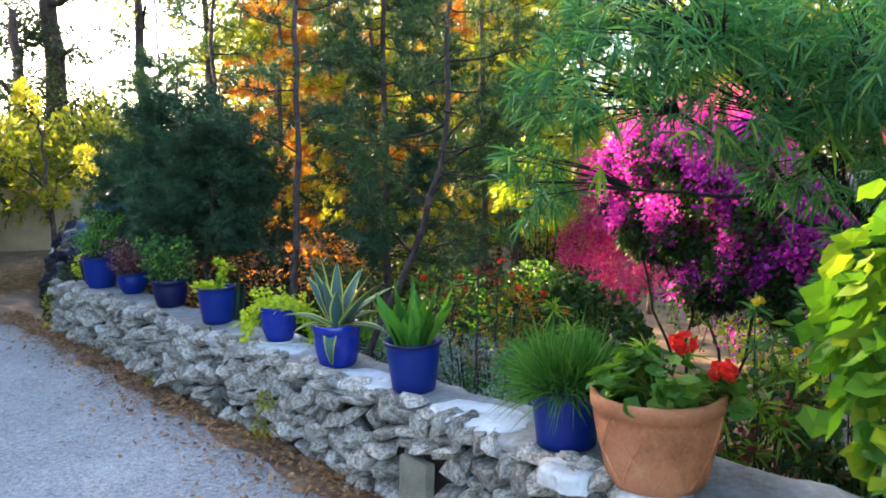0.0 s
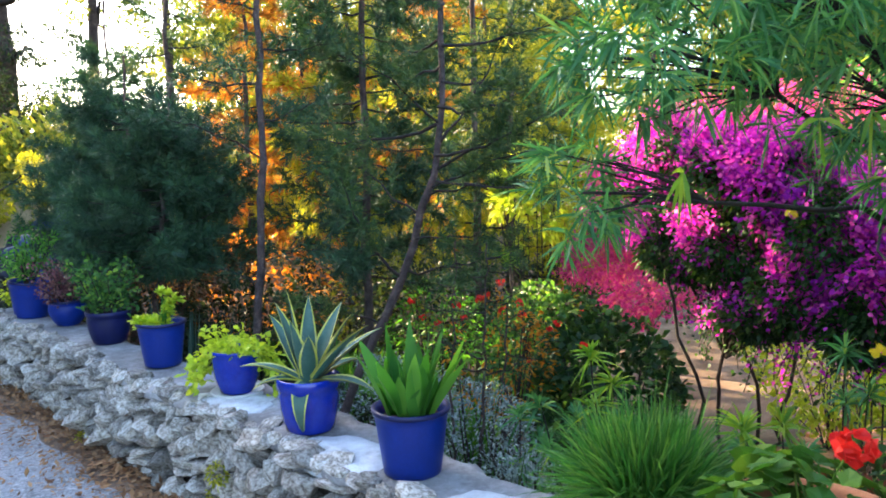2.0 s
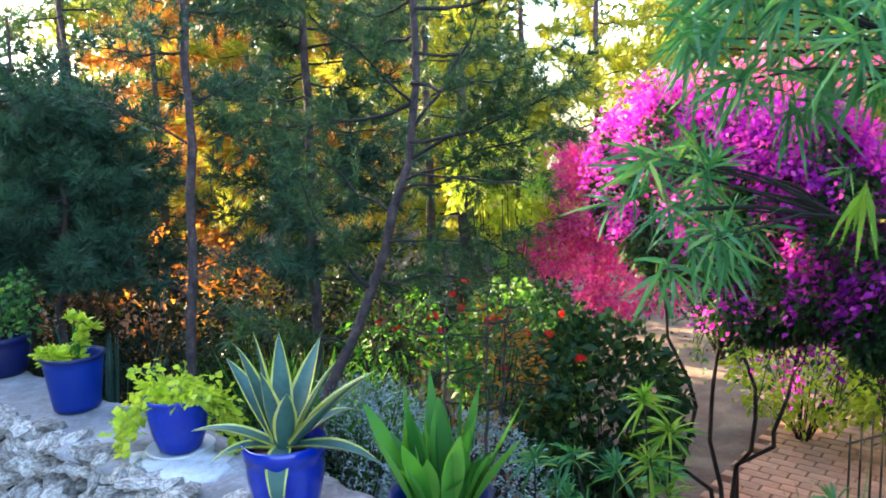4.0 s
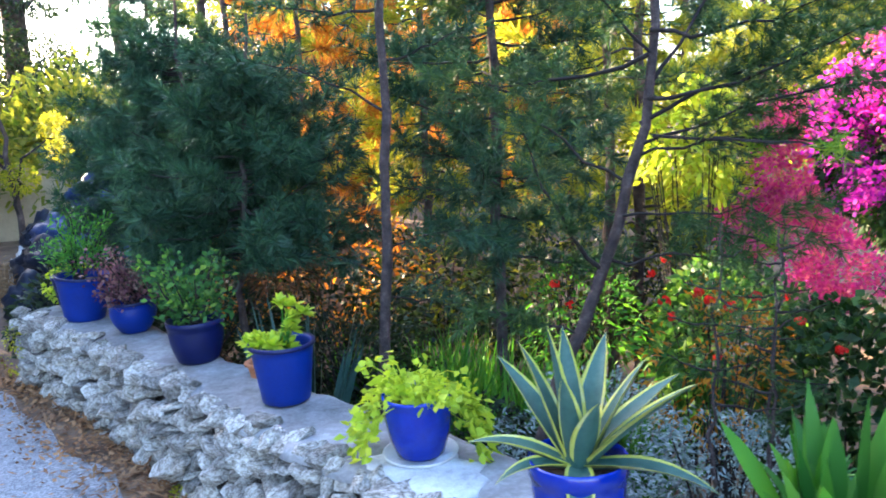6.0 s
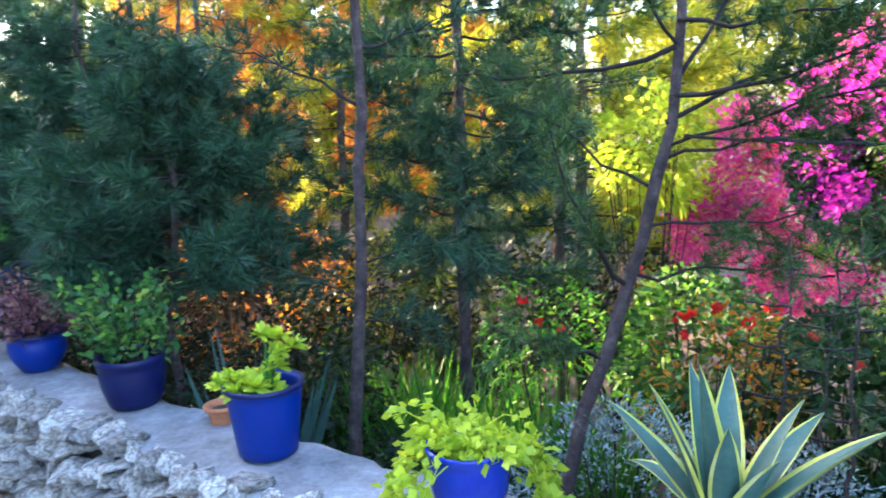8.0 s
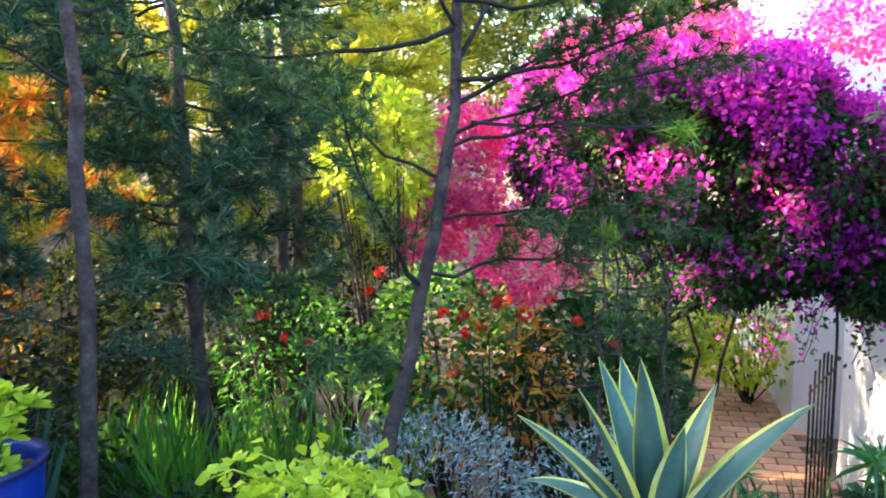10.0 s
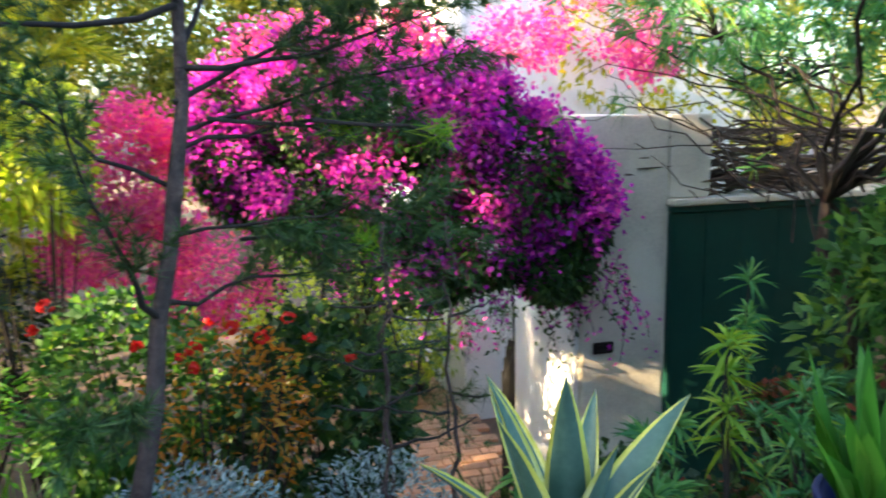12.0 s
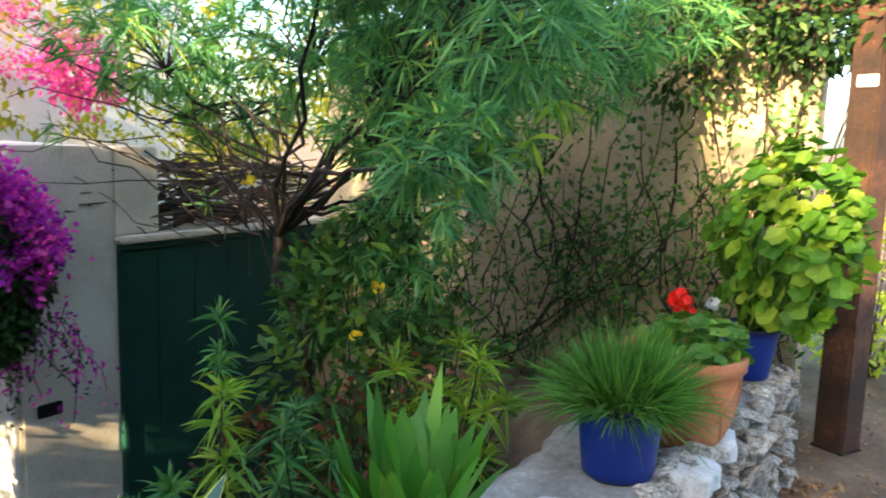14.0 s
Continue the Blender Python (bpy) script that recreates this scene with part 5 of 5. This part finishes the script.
shrub("rose_shrub", "dark leafy shrub with reddish young leaves", (1.5, 3.55, 0.15), (0.45, 0.4, 0.55), 1900, L_ROSE, (0.04, 0.075), (0.025, 0.04), 324, cut=-0.1)
shrub("dark_shrub", "low dark undergrowth behind the iron gate", (1.85, 4.2, -0.15), (0.36, 0.3, 0.5), 1600, L_ROSE, (0.04, 0.08), (0.025, 0.045), 325, cut=-0.1)
shrub("rose_shrub", "dark leafy shrub with small orange-red flowers beneath the bougainvillea", (1.42, 4.75, -0.25), (0.34, 0.3, 0.34), 1300, L_SHRUB, (0.05, 0.09), (0.03, 0.055), 326, cut=-0.2, extra=[((1.28, 4.56, 0.0), 0.026, L_RED, RED), ((1.42, 4.52, -0.05), 0.026, L_RED, RED)])
shrub("orange_shrub", "sunlit yellow and orange leaved shrub", (0.82, 7.25, 0.1), (0.56, 0.45, 0.62), 3200, L_MIXED, (0.05, 0.09), (0.03, 0.05), 306, extra=[((0.55, 6.85, 0.5), 0.035, L_RED, RED), ((0.75, 6.8, 0.4), 0.03, L_RED, RED), ((1.0, 6.85, 0.5), 0.03, L_RED, RED), ((0.6, 6.85, 0.15), 0.03, L_RED, RED)])
shrub("sunny_shrub", "bright yellow-green sunlit shrub in the yard", (4.1, 7.4, -0.2), (0.8, 0.6, 0.7), 2900, L_LIME, (0.05, 0.09), (0.03, 0.055), 307)
shrub("sunny_shrub", "bright yellow-green sunlit shrub in the yard", (3.45, 8.0, -0.2), (0.8, 0.7, 0.75), 2600, L_LIME, (0.05, 0.09), (0.03, 0.055), 308)
shrub("lime_shrub", "sunlit lime-green shrub between the pines", (0.75, 7.9, 1.35), (0.42, 0.4, 0.5), 1800, L_LIME, (0.05, 0.09), (0.03, 0.05), 309, cut=-0.1)
shrub("mixed_shrub", "leafy shrub in front of the green door", (2.1, 3.72, 0.5), (0.46, 0.46, 0.8), 2600, L_MIXED, (0.07, 0.13), (0.03, 0.055), 310, cut=-0.08, extra=[((1.72, 3.75, 0.72), 0.03, L_YELLOW, "yellow flower"), ((1.5, 3.68, 0.98), 0.03, L_YELLOW, "yellow flower")])
shrub("mixed_shrub", "leafy shrub against the ochre wall", (2.2, 3.25, 0.25), (0.46, 0.40, 0.6), 2000, L_MIXED, (0.05, 0.09), (0.025, 0.045), 311, cut=0.0)
shrub("red_flower_bush", "airy bush dotted with scarlet flowers", (0.35, 6.15, 0.35), (0.4, 0.4, 0.45), 1100, L_DRY, (0.03, 0.06), (0.012, 0.022), 312, cut=-0.1, extra=[((0.06, 5.95, 0.75), 0.032, L_RED, RED), ((0.2, 5.9, 0.8), 0.03, L_RED, RED), ((0.35, 5.9, 0.72), 0.03, L_RED, RED), ((0.1, 6.0, 0.66), 0.026, L_RED, RED), ((0.45, 5.85, 0.78), 0.028, L_RED, RED)])
shrub("red_flower_bush", "airy bush dotted with scarlet flowers", (-0.1, 7.5, 0.2), (0.45, 0.4, 0.5), 1200, L_FRESH, (0.04, 0.08), (0.015, 0.025), 313, extra=[((-0.31, 7.3, 0.55), 0.035, L_RED, RED), ((-0.22, 7.25, 0.42), 0.03, L_RED, RED), ((-0.1, 7.2, 0.38), 0.03, L_RED, RED), ((0.42, 7.3, 0.68), 0.04, L_RED, RED), ((0.3, 7.25, 0.6), 0.035, L_RED, RED)])
shrub("understory", "low undergrowth below the pines, leaf colour darkened for shade", (-1.7, 7.0, 0.05), (0.7, 0.5, 0.5), 3600, L_WOODSHADE, (0.04, 0.08), (0.015, 0.03), 314)
shrub("understory", "low undergrowth below the pines, leaf colour darkened for shade", (-2.9, 7.7, 0.25), (0.8, 0.5, 0.5), 3200, L_WOODSHADE, (0.04, 0.08), (0.015, 0.03), 315)
shrub("understory", "low undergrowth below the pines, leaf colour darkened for shade", (-1.0, 6.2, -0.2), (0.6, 0.4, 0.45), 3000, L_WOODSHADE, (0.04, 0.08), (0.015, 0.03), 316)
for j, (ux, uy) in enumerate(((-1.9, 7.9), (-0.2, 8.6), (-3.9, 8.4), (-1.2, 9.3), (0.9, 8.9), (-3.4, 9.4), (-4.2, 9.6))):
    shrub("understory", "low undergrowth below the pines, leaf colour darkened for shade", (ux, uy, 0.15), (0.75, 0.5, 0.6), 2600, L_WOODSHADE, (0.05, 0.1), (0.02, 0.04), 330 + j)
shrub("understory", "rusty undergrowth beyond the pines", (-2.4, 9.4, 0.3), (1.3, 0.6, 0.7), 2600, L_DRY, (0.05, 0.09), (0.02, 0.04), 317)
shrub("understory", "green undergrowth in the glade", (0.2, 9.6, 0.1), (1.8, 0.7, 0.9), 4200, L_WOODS, (0.06, 0.11), (0.03, 0.05), 318)


broad_tree("yard_tree", "sunlit yellow-green tree behind the green door", v3(at(0.0, 7.6, -1.1)), 2.6, 0.07, [((0.3, 0, 2.6), (0.9, 0.8, 0.6)), ((-0.6, 0.5, 3.2), (0.9, 0.8, 0.6)), ((0.9, -0.9, 3.0), (0.8, 0.7, 0.6)), ((0.2, -0.2, 3.8), (0.9, 0.8, 0.5)), ((1.3, -1.6, 3.4), (0.9, 0.8, 0.7)), ((1.2, -1.5, 2.4), (0.8, 0.8, 0.5)), ((2.2, -2.4, 3.2), (0.9, 0.8, 0.7))], L_SUNYELLOW, 14000, 46, size=(0.05, 0.09), cut=-0.1)
rng = np.random.default_rng(62)
climber = thing("climber", at(-0.82, 3.6, 2.3), "dark leafy climber spilling over the ochre wall top", "vine")
bag = Bag()
for k in range(20):
    p, d = ball(rng, 420, np.array(at(-0.6 + rng.normal() * 0.2, 1.5 + 0.22 * k, 2.1 + rng.random() * 0.45)) - np.array(at(-0.82, 3.6, 2.3)), (0.35, 0.35, 0.35), 0.3)
    bag.add(*cloud(rng, p, d, (0.04, 0.075), (0.022, 0.04), 0.4))
part("foliage", bag.mesh("foliage", L_SHRUB), climber)
for k in range(5):
    part("stem", Bag().add(*tube(bent((0, 0, -0.1), np.array(D) * 0.1 + np.array(NRM) * (-1.2 + 0.6 * k) + np.array((0, 0, 0.25)), 0.05, 6, rng, 0.03), np.linspace(0.016, 0.006, 6), 5)).mesh("stem", M_TWIG, True), climber)


def bed(name, label, c, rad, count, leaf, lens, wid, seed, droop=0.25):
    rng = np.random.default_rng(seed)
    a, q = rng.uniform(0, 6.28, count), np.sqrt(rng.random(count))
    x, y = c[0] + np.cos(a) * q * rad[0], c[1] + np.sin(a) * q * rad[1]
    z = np.array([ground_z(D.x * u + D.y * w, NRM.x * u + NRM.y * w) for u, w in zip(x, y)])
    way = np.stack([rng.normal(size=count) * 0.25, rng.normal(size=count) * 0.25, np.ones(count)], 1)
    me = Bag().add(*blades(rng, np.stack([x, y, z], 1), way, rng.uniform(*lens, count), rng.uniform(*wid, count), droop * rng.random(count), 4, (0.7, 1, 0.9, 0.6, 0.05))).mesh(name, leaf)
    return tagged(new(name, me), label, "plants", kind="stuff")


bed("iris_bed", "bright green bed of long upright blades", (-0.5, 7.2), (0.8, 0.75), 2600, L_FRESH, (0.7, 1.2), (0.016, 0.028), 401, 0.7)
bed("iris_bed", "bright green bed of long upright blades", (-1.2, 8.2), (0.7, 0.6), 1200, L_FRESH, (0.7, 1.2), (0.016, 0.028), 402, 0.7)
bed("strap_bed", "dark strap-leaved plants at the wall foot", (2.2, 5.55), (0.5, 0.35), 420, L_SHRUB, (0.4, 0.75), (0.014, 0.026), 403, 0.9)
bed("strap_bed", "dark strap-leaved plants at the wall foot", (2.0, 4.9), (0.5, 0.35), 320, L_SHRUB, (0.4, 0.8), (0.014, 0.026), 404, 0.9)
bed("weeds", "thin weeds between the shrubs", (0.8, 4.6), (0.9, 0.9), 900, L_SHRUB, (0.3, 0.7), (0.006, 0.012), 405, 0.5)


# ---------------------------------------------------------------- vines, brushwood, post
rng = np.random.default_rng(61)
vine = thing("wall_vine", at(-0.66, 3.6, -0.6), "leafless tangled vine stems on the ochre wall", "vine")
o = np.array(at(-0.66, 3.6, -0.6))
leafy = []
for k in range(92):
    n0, z0 = rng.uniform(2.4, 5.2), rng.uniform(-0.6, 1.1)
    n1, z1 = n0 + rng.normal() * 0.6, z0 + rng.uniform(0.4, 1.6)
    a, b = np.array(at(-0.64 + rng.random() * 0.1, n0, z0)), np.array(at(-0.64 + rng.random() * 0.25, min(5.5, max(2.4, n1)), min(z1, 2.2)))
    line = bent(a - o, b - o, rng.normal() * 0.08, 9, rng, 0.03)
    part("stem", Bag().add(*tube(line, np.linspace(rng.uniform(0.005, 0.014), 0.003, 9), 5)).mesh("stem", M_TWIG, True), vine)
    leafy.append(np.repeat(line[3:], 9, axis=0) + rng.normal(size=(54, 3)) * 0.09)
leafy = np.concatenate(leafy)
part("foliage", Bag().add(*cloud(rng, leafy, rng.normal(size=leafy.shape), (0.03, 0.065), (0.02, 0.04), 0.3)).mesh("foliage", L_MIXED), vine)
brush = thing("brushwood", at(0.6, H + 0.1, 0.985), "pile of dry brown twigs on the ledge above the door", "brushwood")
for k in range(230):
    c = np.array(at(rng.uniform(-0.2, 1.4), H + rng.uniform(0.0, 0.28), 0.99 + 0.42 * rng.random() ** 1.3)) - np.array(at(0.6, H + 0.1, 0.985))
    w = np.array(D) * rng.uniform(0.15, 0.4) + rng.normal(size=3) * 0.05
    part("twig", Bag().add(*tube(bent(c - w, c + w, rng.normal() * 0.03, 5, rng, 0.01), rng.uniform(0.003, 0.008), 4)).mesh("twig", M_BRUSH), brush)

post = thing("timber_post", (1.76, 1.16, 0.0), "thick dark-stained timber post at the gateway", "post", turn=18)
ob = part("shaft", box_mesh("shaft", (0.17, 0.17, 2.3), M_POST, 0.012), post)
ob.matrix_basis = pose(0, 0, 1.17)
ob = part("foot", box_mesh("foot", (0.18, 0.18, 0.03), M_IRON, 0.006), post, "dark metal shoe")
ob.matrix_basis = pose(0, 0, 0.03)
ob = part("beam", box_mesh("beam", (2.6, 0.14, 0.18), M_POST, 0.012), post)
ob.matrix_basis = pose(1.0, 0, 2.41, 0, 0, 10)
ob = part("sign", box_mesh("sign", (0.11, 0.012, 0.06), M_SAUCER, 0.004), post, "small pale plate")
ob.matrix_basis = pose(-0.02, 0.093, 1.95)
shrub("entrance_shrub", "sunlit leafy shrub beyond the gateway", (2.9, 0.0, 0.8), (0.9, 0.8, 0.8), 2600, L_LIME, (0.05, 0.09), (0.03, 0.05), 321)
shrub("entrance_shrub", "leafy climber over the gateway", (2.5, 1.2, 2.5), (0.9, 0.7, 0.5), 2600, L_SHRUB, (0.05, 0.09), (0.03, 0.05), 322)


# ---------------------------------------------------------------- bags and dry brush at the road's end
def sack(c, size, material, label, seed, turn=0):
    bm = bmesh.new()
    bmesh.ops.create_icosphere(bm, subdivisions=4, radius=1.0)
    for q in bm.verts:
        p = q.co.copy()
        k = 0.8 + 0.18 * noise.noise(p * 1.6 + Vector((seed, 0, 0))) + 0.30 * abs(noise.noise(p * 3.1 + Vector((0, seed, 0)))) - 0.16 * abs(noise.noise(p * 7 + Vector((seed, seed, 0))))
        q.co = Vector((p.x * size[0] * k, p.y * size[1] * k, max(-0.6, p.z) * size[2] * k + size[2] * 0.6))
        if p.z > 0.88:
            q.co.z += size[2] * 0.35 * (p.z - 0.88) / 0.12
    me = bpy.data.meshes.new("refuse_sack")
    bm.to_mesh(me)
    bm.free()
    me.materials.append(material)
    me.polygons.foreach_set("use_smooth", [True] * len(me.polygons))
    ob = new("refuse_sack", me)
    ob.matrix_basis = pose(*c, 0, 0, turn)
    return tagged(ob, label, "sack", "heap of sacks")


BL, BB = "crumpled shiny black plastic sack in a heap", "crumpled dark blue plastic sack in a heap"
for i, (x, y, z, sx, sy, sz, m, lb) in enumerate(((-5.45, 10.6, 0.0, 0.42, 0.36, 0.36, M_BAG, BL), (-4.9, 10.2, 0.0, 0.42, 0.36, 0.34, M_BAGBLUE, BB), (-5.0, 9.4, 0.0, 0.3, 0.28, 0.26, M_BAG, BL), (-5.3, 10.6, 0.5, 0.5, 0.32, 0.22, M_BAGBLUE, BB),
                                                (-4.8, 10.5, 0.5, 0.4, 0.32, 0.3, M_BAG, BL), (-4.9, 10.9, 0.85, 0.42, 0.34, 0.26, M_BAGBLUE, BB), (-5.75, 11.2, 0.3, 0.36, 0.3, 0.3, M_BAG, BL), (-5.95, 11.0, 0.0, 0.22, 0.22, 0.26, M_BAGPALE, "pale grey sack beside the black ones"), (-5.0, 9.8, 0.38, 0.36, 0.28, 0.2, M_BAG, BL),
                                                (-4.55, 9.6, 0.0, 0.3, 0.3, 0.42, M_BAGBLUE, BB), (-4.2, 10.2, 0.3, 0.36, 0.3, 0.3, M_BAGBLUE, BB), (-4.35, 10.3, 0.0, 0.4, 0.34, 0.3, M_BAG, BL))):
    sack((x, y, z), (sx, sy, sz), m, lb, i * 3.7, i * 41)
rng = np.random.default_rng(71)
k = 5200
a, q = rng.uniform(0, 6.28, k), np.sqrt(rng.random(k))
px, py = -6.5 + np.cos(a) * q * 1.5, 10.6 + np.sin(a) * q * 1.0
pz = ROAD + 0.5 * np.maximum(0, 1 - q) ** 0.7 * rng.random(k) * (0.6 + 0.4 * np.sin(px * 4))
w = np.stack([rng.normal(size=k), rng.normal(size=k), rng.normal(size=k) * 0.3], 1)
tagged(new("dry_brush_heap", Bag().add(*blades(rng, np.stack([px, py, pz], 1), w, rng.uniform(0.1, 0.4, k), rng.uniform(0.006, 0.014, k), 0.1)).mesh("dry_brush_heap", M_STRAW)), "heap of dry brown prunings at the roadside", "brush heap", kind="stuff")

# ---------------------------------------------------------------- leaf litter and weeds at the wall's foot
rng = np.random.default_rng(72)
k = 6500
ss = rng.uniform(0.2, 9.5, k)
nn = np.array([front(s) for s in ss]) - 0.01 - rng.exponential(0.15, k)
pts = np.array([at(s, n, ROAD + 0.018) for s, n in zip(ss, nn)])
extra = np.array([at(rng.uniform(-1.6, 0.3), rng.uniform(0.8, 2.6), ROAD + 0.01) for _ in range(700)] + [at(rng.uniform(0, 9), rng.uniform(-1.5, 2.2), ROAD + 0.02) for _ in range(160)])
pts = np.concatenate([pts, extra])
w = np.stack([rng.normal(size=len(pts)), rng.normal(size=len(pts)), rng.normal(size=len(pts)) * 0.25], 1)
tagged(new("leaf_litter", Bag().add(*blades(rng, pts, w, rng.uniform(0.02, 0.06, len(pts)), rng.uniform(0.009, 0.028, len(pts)), -0.1, 2, LEAF2, flat=(0, 0, 1))).mesh("leaf_litter", M_LITTER)), "brown fallen leaves along the wall foot", "leaves", kind="stuff")
for i, (s, z, r) in enumerate(((3.95, 0.12, 0.07), (3.92, 0.28, 0.05), (3.98, 0.04, 0.09), (8.12, 0.2, 0.1), (8.1, 0.36, 0.08), (5.6, 0.04, 0.04))):
    rng = np.random.default_rng(500 + i)
    root = thing("wall_weed", at(s, front(s) - 0.03, z), "small yellow-green weed rooted in the stone wall", "weed", "weeds in the wall")
    p, d = ball(rng, 110, (0, 0, 0), (r, r, r * 1.2), 0.3)
    foliage("foliage", root, Bag().add(*cloud(rng, p, d, (0.015, 0.03), (0.008, 0.016), 0.3)), L_SUNYELLOW)

# ---------------------------------------------------------------- the wall's stones
rng = np.random.default_rng(81)
rocks = []
for i in range(18):
    bm = bmesh.new()
    for k in range(19):
        p = unit(rng.normal(size=3))
        p = p / max(abs(p)) ** 0.8 * rng.uniform(0.78, 1.05)
        bm.verts.new(p * 0.5)
    hull = bmesh.ops.convex_hull(bm, input=bm.verts[:])
    bmesh.ops.delete(bm, geom=[q for q in hull["geom_interior"] if isinstance(q, bmesh.types.BMVert)], context="VERTS")
    me = bpy.data.meshes.new("stone")
    bm.to_mesh(me)
    bm.free()
    me.materials.append(M_STONE)
    rocks.append(me)


def stone(s, n, z, size, i):
    ob = part("stone", rocks[i % 18], stone_wall)
    e = rng.normal(size=3) * 15
    ob.matrix_basis = pose(*at(s, n, z), e[0], e[1], AX + e[2] + 180 * (i % 2)) @ Matrix.Diagonal((*size, 1))


i = 0
s = S0
while s < S1:
    wide = rng.uniform(0.09, 0.20)
    z = -0.02
    while z < top(s) - 0.03:
        h = min(rng.choice([rng.uniform(0.05, 0.085), rng.uniform(0.09, 0.15)]), top(s) - z + 0.02)
        across = [(0.0, 1.0)] if rng.random() < 0.5 or h < 0.07 else [(-0.27, 0.5), (0.25, 0.52)]
        for off, share in across:
            c = s + wide * (0.5 + off) + rng.normal() * 0.012
            if 2.41 < c < 2.63 and z + h / 2 < 0.33:
                continue
            stone(c, front(c) + 0.065 + rng.normal() * 0.020 - 0.03 * (1 - z / 0.5), z + h / 2 + rng.normal() * 0.008, (wide * share * 1.02, rng.uniform(0.13, 0.2), h * 1.02), i)
            i += 1
        z += h * 0.96
    s += wide * 0.95
# small stones bedded along the cement's broken front edge
s = S0 + 0.05
while s < S1 - 0.1:
    w = rng.uniform(0.05, 0.13)
    if rng.random() < 0.8:
        stone(s + w / 2, front(s) + 0.06 + rng.normal() * 0.02, top(s) - 0.025 + rng.normal() * 0.008, (w, rng.uniform(0.06, 0.12), rng.uniform(0.05, 0.075)), i)
        i += 1
    s += w * 1.1
for k in range(14):
    stone(S0 - 0.01 + rng.normal() * 0.01, 2.25 + 0.055 * (k % 8) + rng.random() * 0.1, 0.08 + 0.12 * (k // 4), (0.14, rng.uniform(0.12, 0.2), rng.uniform(0.11, 0.15)), k)
    stone(S1 + rng.normal() * 0.01, 2.40 + 0.055 * (k % 8), 0.08 + 0.11 * (k // 4), (0.14, rng.uniform(0.11, 0.18), rng.uniform(0.1, 0.14)), k + 5)
